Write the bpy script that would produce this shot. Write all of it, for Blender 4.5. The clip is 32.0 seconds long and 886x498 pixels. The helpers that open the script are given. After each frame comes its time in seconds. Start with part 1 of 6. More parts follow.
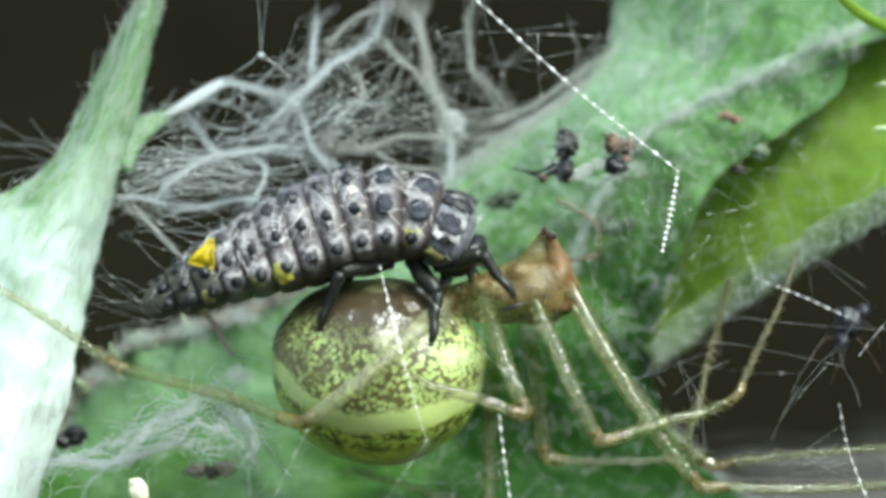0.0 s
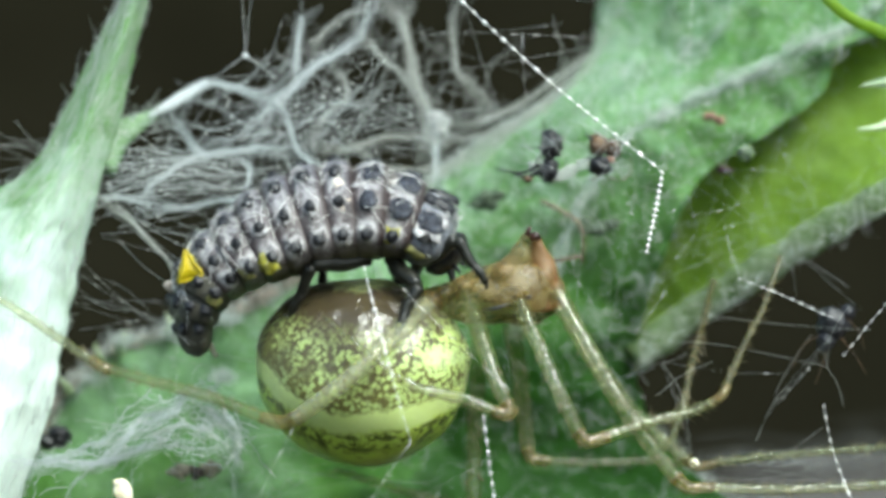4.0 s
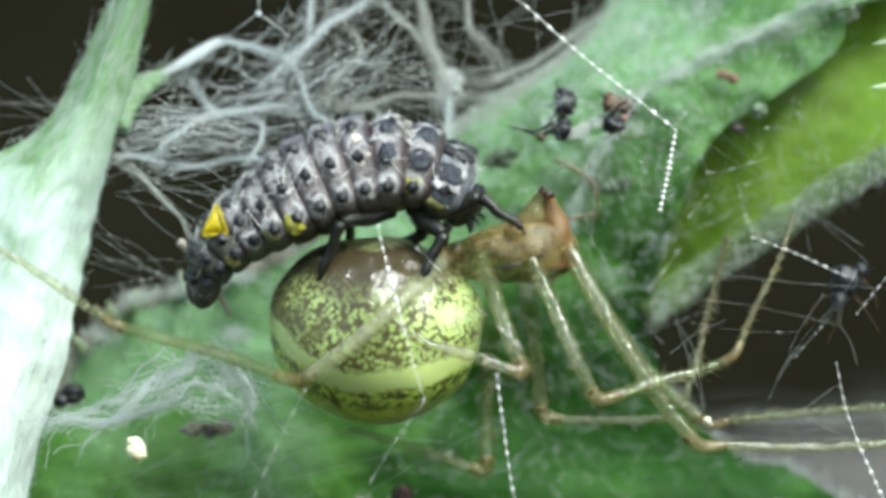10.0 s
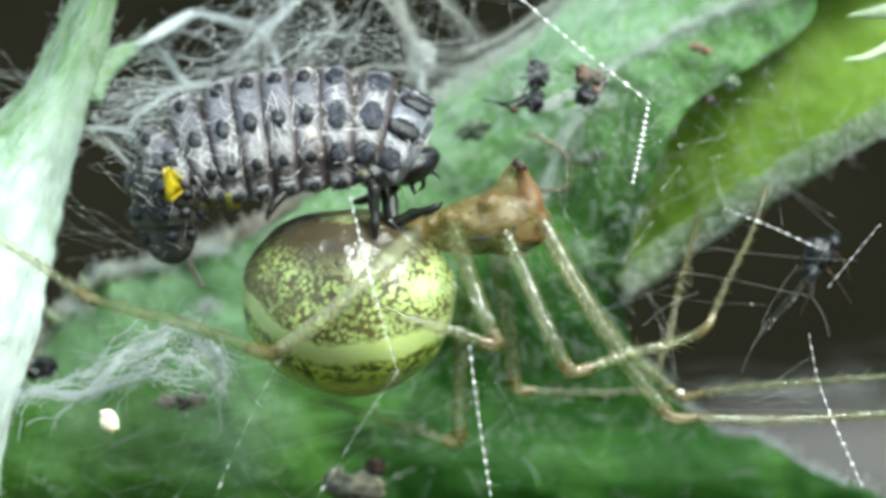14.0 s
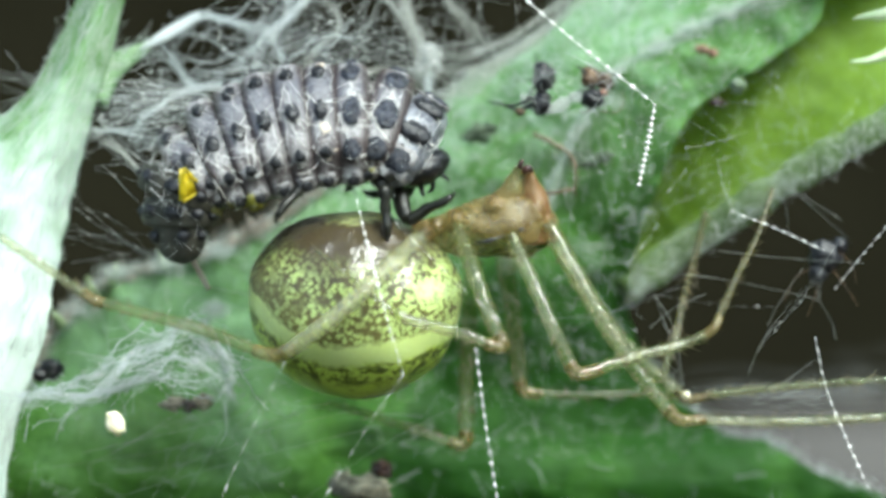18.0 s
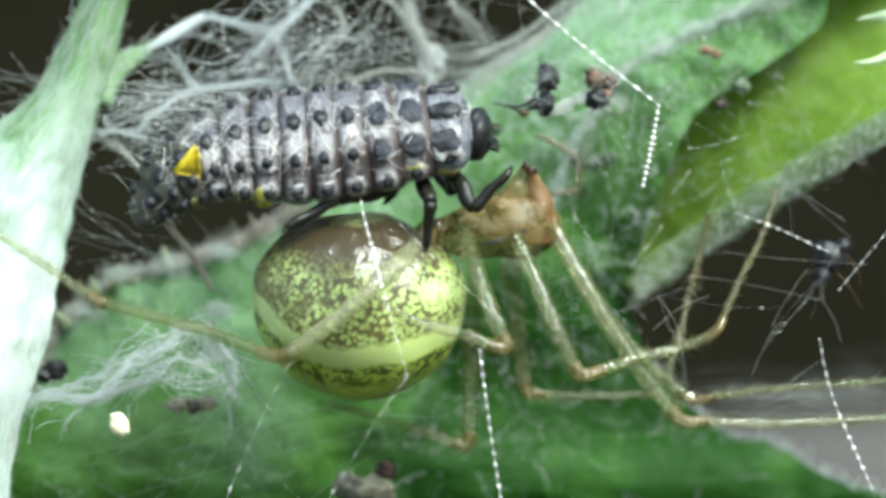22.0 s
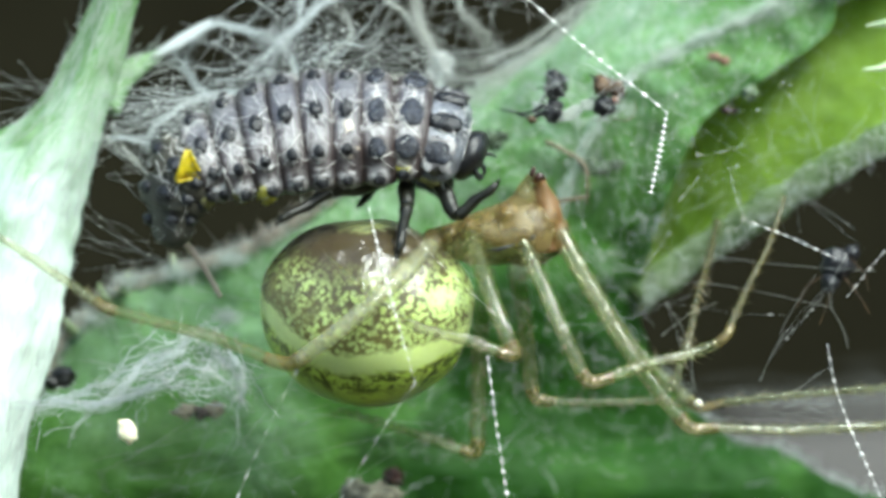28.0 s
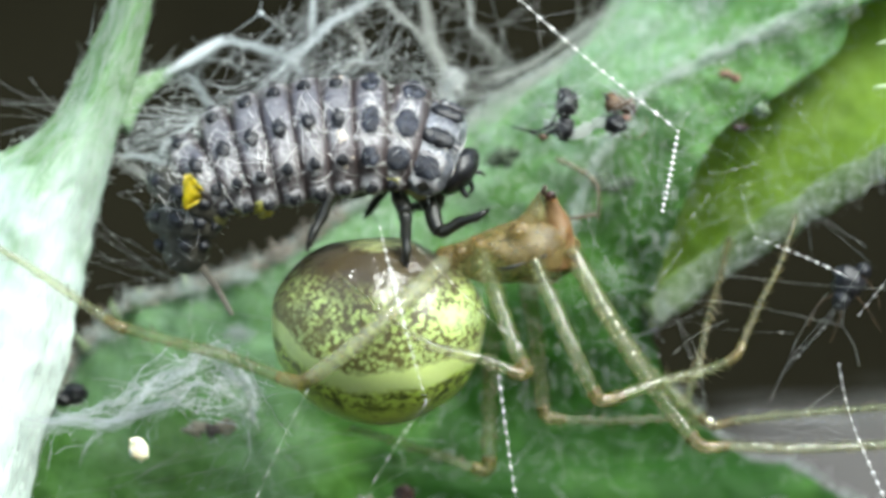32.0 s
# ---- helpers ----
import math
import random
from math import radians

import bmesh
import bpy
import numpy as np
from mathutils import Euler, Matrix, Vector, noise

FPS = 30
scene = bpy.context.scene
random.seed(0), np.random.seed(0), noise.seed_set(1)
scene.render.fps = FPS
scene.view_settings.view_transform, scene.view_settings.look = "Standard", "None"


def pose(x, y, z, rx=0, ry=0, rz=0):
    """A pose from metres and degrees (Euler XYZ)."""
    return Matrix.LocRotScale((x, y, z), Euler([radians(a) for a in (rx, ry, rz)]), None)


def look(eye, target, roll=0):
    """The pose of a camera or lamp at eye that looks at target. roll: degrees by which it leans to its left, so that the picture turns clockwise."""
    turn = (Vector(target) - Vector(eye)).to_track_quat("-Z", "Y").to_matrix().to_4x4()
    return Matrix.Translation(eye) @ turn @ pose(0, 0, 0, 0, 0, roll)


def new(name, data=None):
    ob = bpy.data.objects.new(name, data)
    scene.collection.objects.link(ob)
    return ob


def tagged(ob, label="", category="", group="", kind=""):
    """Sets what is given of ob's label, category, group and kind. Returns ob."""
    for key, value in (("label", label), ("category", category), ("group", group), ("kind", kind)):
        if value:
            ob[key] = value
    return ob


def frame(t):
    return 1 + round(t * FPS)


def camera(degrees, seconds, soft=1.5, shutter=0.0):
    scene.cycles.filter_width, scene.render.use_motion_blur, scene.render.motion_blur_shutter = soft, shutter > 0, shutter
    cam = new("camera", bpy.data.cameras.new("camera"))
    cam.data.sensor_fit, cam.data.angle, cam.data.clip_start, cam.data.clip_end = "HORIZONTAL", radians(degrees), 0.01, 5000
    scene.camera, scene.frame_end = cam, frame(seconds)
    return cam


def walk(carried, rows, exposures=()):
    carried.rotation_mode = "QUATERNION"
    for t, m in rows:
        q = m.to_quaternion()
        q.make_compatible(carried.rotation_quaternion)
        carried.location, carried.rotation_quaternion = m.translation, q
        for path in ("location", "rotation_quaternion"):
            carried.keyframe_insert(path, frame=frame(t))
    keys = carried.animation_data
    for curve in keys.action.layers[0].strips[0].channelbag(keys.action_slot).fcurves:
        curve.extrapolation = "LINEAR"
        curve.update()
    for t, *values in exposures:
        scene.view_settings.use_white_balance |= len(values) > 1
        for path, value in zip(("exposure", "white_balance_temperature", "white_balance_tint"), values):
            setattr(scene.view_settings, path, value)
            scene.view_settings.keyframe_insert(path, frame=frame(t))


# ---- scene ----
# ---- camera and walk ----
# lengths below are in millimetres; u runs right and v down, in hundredths of a millimetre,
# on the sheet y = 0 that holds the spider, as seen from the first stand of the lens
MM = 0.001
FAR = 60.0


def at(u, v, y=0.0):
    k = (FAR + y) / FAR / 100
    return Vector(((u - 784) * k, y, (441 - v) * k))


cam = camera(2 * math.degrees(math.atan(7.84 / FAR)), 32.0, soft=3.7)
cam.data.dof.use_dof = True
cam.data.dof.focus_distance = (FAR - 0.8) * MM
cam.data.dof.aperture_fstop = 88

# drift of the stand against the plant: seconds, right, down
DRIFT = {}


def drift(t, du, dv):
    DRIFT[t] = (du, dv)


for row in ((0, 0, 0), (.5, 25, 1), (1, -9, -4), (1.5, -32, -2), (2, 33, 3), (2.5, -34, -3), (3, 5, 1), (3.5, -32, 1)):
    drift(*row)
for row in ((5.5, -3, -1), (6, -28, -4), (6.5, 5, -3), (7, -4, -5), (7.5, -2, -5), (8, 11, -8), (8.5, -33, -9),
            (9, -12, -11), (9.5, -3, -42), (10, -4, -73), (10.5, -1, -102), (11, -25, -113), (11.5, -26, -116),
            (12, -33, -115), (12.5, -43, -116), (13, -48, -118), (13.5, -62, -121), (14, -52, -122), (14.5, -60, -122)):
    drift(*row)
for row in ((16.5, -64, -120), (17, -62, -118), (17.5, -60, -120), (18, -41, -118), (18.5, -56, -121), (19, -30, -120),
            (19.5, -33, -120), (20, -24, -117), (20.5, -27, -117), (21, -39, -117), (21.5, -31, -115), (22, -34, -116),
            (22.5, -33, -116), (23, -26, -115), (23.5, -22, -114), (24, -24, -113), (24.5, -21, -112), (25, -19, -111),
            (25.5, -27, -111)):
    drift(*row)
for row in ((27.5, -20, -106), (28, -20, -104), (28.5, -11, -101), (29, -17, -100), (29.5, -19, -97), (30, -14, -96),
            (30.5, -20, -93), (31, -12, -87), (31.5, 0, -81), (32, 0, -72)):
    drift(*row)


def stand(du, dv, t):
    # late in the shot the lens itself rises a little
    lift = 0.0 if t <= 24 else (dv + 113) / 100
    return look(Vector((0, -FAR, lift)) * MM, Vector((-du / 100, 0, dv / 100)) * MM)


walk(cam, [(t, stand(du, dv, t)) for t, (du, dv) in DRIFT.items()], exposures=[(0, 0.87, 6350, -5), (5, 0.87, 6350, -5), (10.4, 0.87, 6350, -5), (13, 1.02, 6350, -6), (30.5, 1.01, 6350, -6), (32, 0.99, 6420, -1)])

# ---- light ----
sky = bpy.data.worlds.new("sky")
scene.world = sky
sky.use_nodes = True
sn = sky.node_tree.nodes
tex = sn.new("ShaderNodeTexSky")
tex.sky_type, tex.sun_disc = "NISHITA", False
tex.sun_elevation, tex.sun_rotation = radians(51), radians(145)
tex.air_density, tex.dust_density = 1.0, 3.0
sn["Background"].inputs["Strength"].default_value = 0.15
sky.node_tree.links.new(tex.outputs[0], sn["Background"].inputs[0])
sun = new("sun", bpy.data.lights.new("sun", "SUN"))
sun.data.energy, sun.data.angle, sun.data.color = 2.8, radians(26), (0.97, 0.98, 1.0)
sun.matrix_world = look((0.36, -0.51, 0.78), (0, 0, 0))


# ---- materials ----
def shader(name):
    m = bpy.data.materials.new(name)
    m.use_nodes = True
    nt = m.node_tree
    return m, nt, nt.nodes["Principled BSDF"]


def node(nt, kind, **kw):
    n = nt.nodes.new("ShaderNode" + kind)
    for k, v in kw.items():
        n.inputs[k].default_value = v
    return n


def coords(nt, scale=(1, 1, 1)):
    """Object coordinates in millimetres."""
    c = node(nt, "TexCoord")
    m = node(nt, "Mapping", Scale=[1000 * s for s in scale])
    nt.links.new(c.outputs["Object"], m.inputs["Vector"])
    return m.outputs[0]


def noise_of(nt, vec, scale, detail=4.0, rough=0.55):
    n = node(nt, "TexNoise", Scale=scale, Detail=detail, Roughness=rough)
    nt.links.new(vec, n.inputs["Vector"])
    return n.outputs["Fac"]


def ramp(nt, fac, stops):
    r = node(nt, "ValToRGB")
    e = r.color_ramp.elements
    while len(e) < len(stops):
        e.new(0.5)
    for el, (p, c) in zip(e, stops):
        el.position, el.color = p, (*c, 1) if len(c) == 3 else c
    nt.links.new(fac, r.inputs[0])
    return r.outputs[0]


def mix(nt, fac, a, b, blend="MIX"):
    n = nt.nodes.new("ShaderNodeMix")
    n.data_type, n.blend_type = "RGBA", blend
    for s, v in ((0, fac), (6, a), (7, b)):
        if hasattr(v, "links"):
            nt.links.new(v, n.inputs[s])
        else:
            n.inputs[s].default_value = (*v, 1) if isinstance(v, tuple) and len(v) == 3 else v
    return n.outputs[2]


def maths(nt, op, a, b=0.0):
    n = nt.nodes.new("ShaderNodeMath")
    n.operation = op
    for s, v in ((0, a), (1, b)):
        if hasattr(v, "links"):
            nt.links.new(v, n.inputs[s])
        else:
            n.inputs[s].default_value = v
    return n.outputs[0]


def bump(nt, p, height, strength=0.5, dist=0.03):
    b = node(nt, "Bump", Strength=strength, Distance=dist * MM)
    nt.links.new(height, b.inputs["Height"])
    nt.links.new(b.outputs[0], p.inputs["Normal"])


def glow_through(nt, p, colour, amount):
    """Adds light that passes through a thin sheet."""
    t = node(nt, "BsdfTranslucent")
    if hasattr(colour, "links"):
        nt.links.new(colour, t.inputs[0])
    else:
        t.inputs[0].default_value = (*colour, 1)
    m = node(nt, "MixShader", Fac=amount)
    nt.links.new(p.outputs[0], m.inputs[1])
    nt.links.new(t.outputs[0], m.inputs[2])
    nt.links.new(m.outputs[0], nt.nodes["Material Output"].inputs[0])


def leaf_material(name, dark, mid, pale, through_colour, amount, felt=0.5, white=(0.42, 0.56, 0.46), high=None, streak=False):
    """high: heights in mm between which the bloom, and on blades a painted brightening, grows from none to full;
    streak: fibres along a leaning stalk.
    """
    m, nt, p = shader(name)
    v = coords(nt)
    big = noise_of(nt, v, 0.5, 4, 0.6)
    fine = noise_of(nt, v, 4.5, 6, 0.7)
    if streak:
        turn = node(nt, "Mapping", Rotation=(0, radians(-19), 0))
        thin = node(nt, "Mapping", Scale=(3.2, 3.2, 0.35))
        nt.links.new(v, turn.inputs[0])
        nt.links.new(turn.outputs[0], thin.inputs[0])
        fine = noise_of(nt, thin.outputs[0], 2.4, 6, 0.75)
    bloom = ramp(nt, fine, [(0.42, (0, 0, 0)), (0.70, (1, 1, 1))])
    bloom = maths(nt, "MULTIPLY", bloom, felt)
    if not streak:
        wax = ramp(nt, noise_of(nt, v, 0.9, 6, 0.7), [(0.55, (0, 0, 0)), (0.66, (1, 1, 1))])
        bloom = maths(nt, "ADD", bloom, maths(nt, "MULTIPLY", maths(nt, "MULTIPLY", wax, fine), felt * 0.8))
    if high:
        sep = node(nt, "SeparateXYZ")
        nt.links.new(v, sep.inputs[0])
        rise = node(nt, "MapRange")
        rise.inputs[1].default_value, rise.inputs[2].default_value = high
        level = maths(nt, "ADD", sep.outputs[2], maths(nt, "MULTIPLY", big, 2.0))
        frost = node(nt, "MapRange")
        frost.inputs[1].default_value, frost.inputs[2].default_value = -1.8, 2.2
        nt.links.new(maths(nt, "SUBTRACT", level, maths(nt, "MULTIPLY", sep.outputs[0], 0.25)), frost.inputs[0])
        # shade on the blade's lower right is put into the colour
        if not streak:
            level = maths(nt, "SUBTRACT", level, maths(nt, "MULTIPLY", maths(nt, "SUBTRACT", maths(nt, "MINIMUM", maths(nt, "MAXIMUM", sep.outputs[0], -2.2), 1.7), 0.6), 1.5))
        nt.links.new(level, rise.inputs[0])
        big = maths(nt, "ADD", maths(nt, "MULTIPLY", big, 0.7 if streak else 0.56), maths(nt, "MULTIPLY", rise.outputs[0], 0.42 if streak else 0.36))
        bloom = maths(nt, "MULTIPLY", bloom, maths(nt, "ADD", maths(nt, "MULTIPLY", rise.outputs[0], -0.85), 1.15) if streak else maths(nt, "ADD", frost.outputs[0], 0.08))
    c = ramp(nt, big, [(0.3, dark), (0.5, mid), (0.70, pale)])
    if not streak:
        blotch = ramp(nt, noise_of(nt, v, 1.7, 5, 0.65), [(0.40, (1, 1, 1)), (0.56, (0, 0, 0))])
        c = mix(nt, maths(nt, "MULTIPLY", blotch, 0.27), c, dark)
    c = mix(nt, bloom, c, white)
    if not streak:
        grain = ramp(nt, noise_of(nt, v, 8.0, 6, 0.75), [(0.36, (0.62, 0.62, 0.60)), (0.52, (1, 1, 1)), (0.70, (1.0, 1.0, 1.0))])
        c = mix(nt, 0.85, c, grain, "MULTIPLY")
        lit = ramp(nt, noise_of(nt, v, 5.0, 6, 0.8), [(0.60, (0, 0, 0)), (0.70, (1, 1, 1))])
        c = mix(nt, maths(nt, "MULTIPLY", lit, 0.20), c, white)
    nt.links.new(c, p.inputs["Base Color"])
    p.inputs["Roughness"].default_value = 0.5
    p.inputs["Specular IOR Level"].default_value = 0.14
    cells = node(nt, "TexVoronoi", Scale=2.2)
    nt.links.new(v, cells.inputs["Vector"])
    h = maths(nt, "ADD", maths(nt, "MULTIPLY", fine, 0.6), cells.outputs["Distance"])
    bump(nt, p, h, 0.5, 0.12)
    glow_through(nt, p, through_colour, amount)
    return m


def plain(name, colour, rough=0.5, second=None, scale=6.0, sss=0.0, spec=0.5, lift=0.0, clear=0.0, thin=0.0):
    m, nt, p = shader(name)
    v = coords(nt)
    n = noise_of(nt, v, scale, 5, 0.65)
    second = second or tuple(0.6 * x for x in colour)
    c = ramp(nt, n, [(0.35, second), (0.65, colour)])
    nt.links.new(c, p.inputs["Base Color"])
    p.inputs["Roughness"].default_value = rough
    p.inputs["Specular IOR Level"].default_value = spec
    if sss:
        p.inputs["Subsurface Weight"].default_value = sss
        p.inputs["Subsurface Radius"].default_value = (0.5 * MM, 0.35 * MM, 0.15 * MM)
        p.inputs["Subsurface Scale"].default_value = 1.0
    if lift:
        bump(nt, p, n, 0.6, lift)
    p.inputs["Alpha"].default_value = 1 - clear
    if thin:
        glow_through(nt, p, colour, thin)
    return m


M = {}
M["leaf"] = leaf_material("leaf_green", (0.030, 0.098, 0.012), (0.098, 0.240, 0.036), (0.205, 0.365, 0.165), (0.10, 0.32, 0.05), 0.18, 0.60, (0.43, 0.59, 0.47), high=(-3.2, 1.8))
# right half of the blade: greener, its shaded lower part painted darker
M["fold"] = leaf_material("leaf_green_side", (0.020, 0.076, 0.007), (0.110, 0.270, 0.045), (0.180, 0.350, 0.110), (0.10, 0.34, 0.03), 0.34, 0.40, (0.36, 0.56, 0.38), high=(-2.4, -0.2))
M["lobe"] = leaf_material("leaf_yellow_green", (0.180, 0.310, 0.030), (0.24, 0.39, 0.040), (0.31, 0.45, 0.11), (0.40, 0.56, 0.06), 0.5, 0.10)
M["felt"] = leaf_material("felted_leaf", (0.74, 0.83, 0.80), (0.66, 0.78, 0.73), (0.13, 0.28, 0.075), (0.6, 0.75, 0.5), 0.25, 0.75, (0.79, 0.86, 0.81), (-1.6, 3.4), True)
M["felt_rim"] = plain("felted_rim", (0.27, 0.32, 0.24), 0.9, (0.12, 0.17, 0.09), 3.0, lift=0.15)
M["felt_edge"] = plain("felted_edge", (0.165, 0.235, 0.10), 0.9, (0.075, 0.13, 0.03), 1.4, lift=0.15)
M["rib"] = plain("pale_rib", (0.34, 0.46, 0.33), 0.8, (0.15, 0.26, 0.12), 3.0, lift=0.15)
M["side_green"] = plain("pale_green_spine", (0.24, 0.36, 0.20), 0.6, (0.13, 0.23, 0.10), 3.0, thin=0.2, lift=0.08)
M["hair"] = plain("white_hair", (0.80, 0.84, 0.80), 0.45, (0.7, 0.74, 0.7), 2.0, spec=0.6, clear=0.35, thin=0.4)
M["spine"] = plain("pale_spine", (0.75, 0.82, 0.58), 0.4, (0.5, 0.66, 0.35), 2.0)
M["silk"] = plain("silk", (0.90, 0.94, 0.95), 0.3, (0.70, 0.75, 0.76), 3.0, spec=0.9, thin=0.35, clear=0.42)
M["silk_fine"] = plain("fine_silk", (0.95, 0.97, 0.96), 0.2, (0.6, 0.62, 0.6), 0.8, spec=1.0, clear=0.5, thin=0.35)
M["silk_dull"] = plain("dull_silk", (0.78, 0.79, 0.75), 0.4, (0.50, 0.50, 0.46), 3.0, clear=0.62, thin=0.35)
M["silk_veil"] = plain("silk_veil", (0.85, 0.86, 0.84), 0.5, (0.7, 0.7, 0.68), 3.0, clear=0.72, thin=0.3)


def veil_material(name, most):
    """Silk so fine that it reads as a film: mostly clear, streaked."""
    m, nt, p = shader(name)
    v = coords(nt, (0.25, 1, 1.2))
    n = noise_of(nt, v, 0.8, 3, 0.5)
    a = ramp(nt, n, [(0.36, (0, 0, 0)), (0.74, (most, most, most))])
    p.inputs["Base Color"].default_value = (0.80, 0.83, 0.82, 1)
    p.inputs["Roughness"].default_value = 0.6
    c = node(nt, "TexCoord")
    sep = node(nt, "SeparateXYZ")
    nt.links.new(c.outputs["UV"], sep.inputs[0])
    fade = None
    for k in (0, 1):
        edge = maths(nt, "MULTIPLY", maths(nt, "MULTIPLY", sep.outputs[k], maths(nt, "SUBTRACT", 1.0, sep.outputs[k])), 4.0)
        fade = edge if fade is None else maths(nt, "MULTIPLY", fade, edge)
    nt.links.new(maths(nt, "MULTIPLY", a, fade), p.inputs["Alpha"])
    return m


M["film"] = veil_material("silk_film", 0.085)
M["haze_film"] = veil_material("silk_haze_film", 0.09)
M["dew"] = plain("beaded_silk", (0.95, 0.93, 0.90), 0.12, (0.9, 0.88, 0.85), 3.0, spec=1.0)
M["black"] = plain("black_shell", (0.02, 0.02, 0.022), 0.35, (0.008, 0.008, 0.01), 9.0, lift=0.03)
M["legs_dark"] = plain("dark_leg", (0.022, 0.022, 0.016), 0.30, (0.008, 0.008, 0.007), 5.0, spec=0.4, lift=0.05)
M["tubercle"] = plain("dark_tubercle", (0.024, 0.024, 0.029), 0.40, (0.010, 0.010, 0.012), 9.0, lift=0.04)
M["plate"] = plain("blue_black_plate", (0.060, 0.065, 0.086), 0.16, (0.014, 0.015, 0.020), 5.0, lift=0.25)
M["collar"] = plain("pale_collar", (0.50, 0.49, 0.49), 0.4, (0.12, 0.105, 0.11), 4.0, lift=0.04)
M["shield"] = plain("grey_shield", (0.24, 0.25, 0.285), 0.3, (0.028, 0.029, 0.038), 2.8, lift=0.08)
M["yellow"] = plain("yellow_wax", (0.75, 0.55, 0.02), 0.3, (0.5, 0.36, 0.01), 5.0, sss=0.3, lift=0.04)
M["yellow_skin"] = plain("yellow_skin", (0.52, 0.48, 0.05), 0.5, (0.2, 0.19, 0.05), 6.0, lift=0.04)
M["olive_skin"] = plain("olive_skin", (0.20, 0.19, 0.05), 0.5, (0.09, 0.085, 0.035), 6.0, lift=0.04)
M["orange_skin"] = plain("orange_skin", (0.66, 0.55, 0.42), 0.5, (0.45, 0.40, 0.38), 6.0, lift=0.04)
M["bristle"] = plain("brown_bristle", (0.16, 0.13, 0.06), 0.4, (0.10, 0.08, 0.04), 5.0)
M["chestnut"] = plain("chestnut_tip", (0.06, 0.02, 0.012), 0.3, (0.02, 0.01, 0.008), 5.0)
M["husk"] = plain("pale_husk", (0.36, 0.34, 0.25), 0.8, (0.09, 0.08, 0.055), 5.0, lift=0.08)
M["pale_husk"] = plain("pale_crumb", (0.55, 0.50, 0.38), 0.8, (0.16, 0.13, 0.09), 5.0, lift=0.1)
M["amber"] = plain("amber_body", (0.14, 0.08, 0.035), 0.4, (0.04, 0.025, 0.018), 5.0, lift=0.04)
M["egg"] = plain("cream_grain", (0.95, 0.88, 0.66), 0.35, (0.9, 0.8, 0.5), 3.0, sss=0.3)
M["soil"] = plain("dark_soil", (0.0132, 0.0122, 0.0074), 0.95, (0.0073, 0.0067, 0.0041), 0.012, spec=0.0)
M["dry"] = plain("dry_fibre", (0.66, 0.58, 0.50), 0.7, (0.42, 0.36, 0.30), 4.0, lift=0.06, clear=0.2)
M["mite"] = plain("red_mite", (0.30, 0.13, 0.09), 0.6, (0.15, 0.14, 0.09), 8.0)
M["scab"] = plain("leaf_scab", (0.10, 0.14, 0.09), 0.8, (0.05, 0.07, 0.04), 5.0, lift=0.06)
M["stone"] = plain("pale_ground_grey", (0.103, 0.096, 0.090), 0.9, (0.076, 0.071, 0.066), 0.05, spec=0.2)


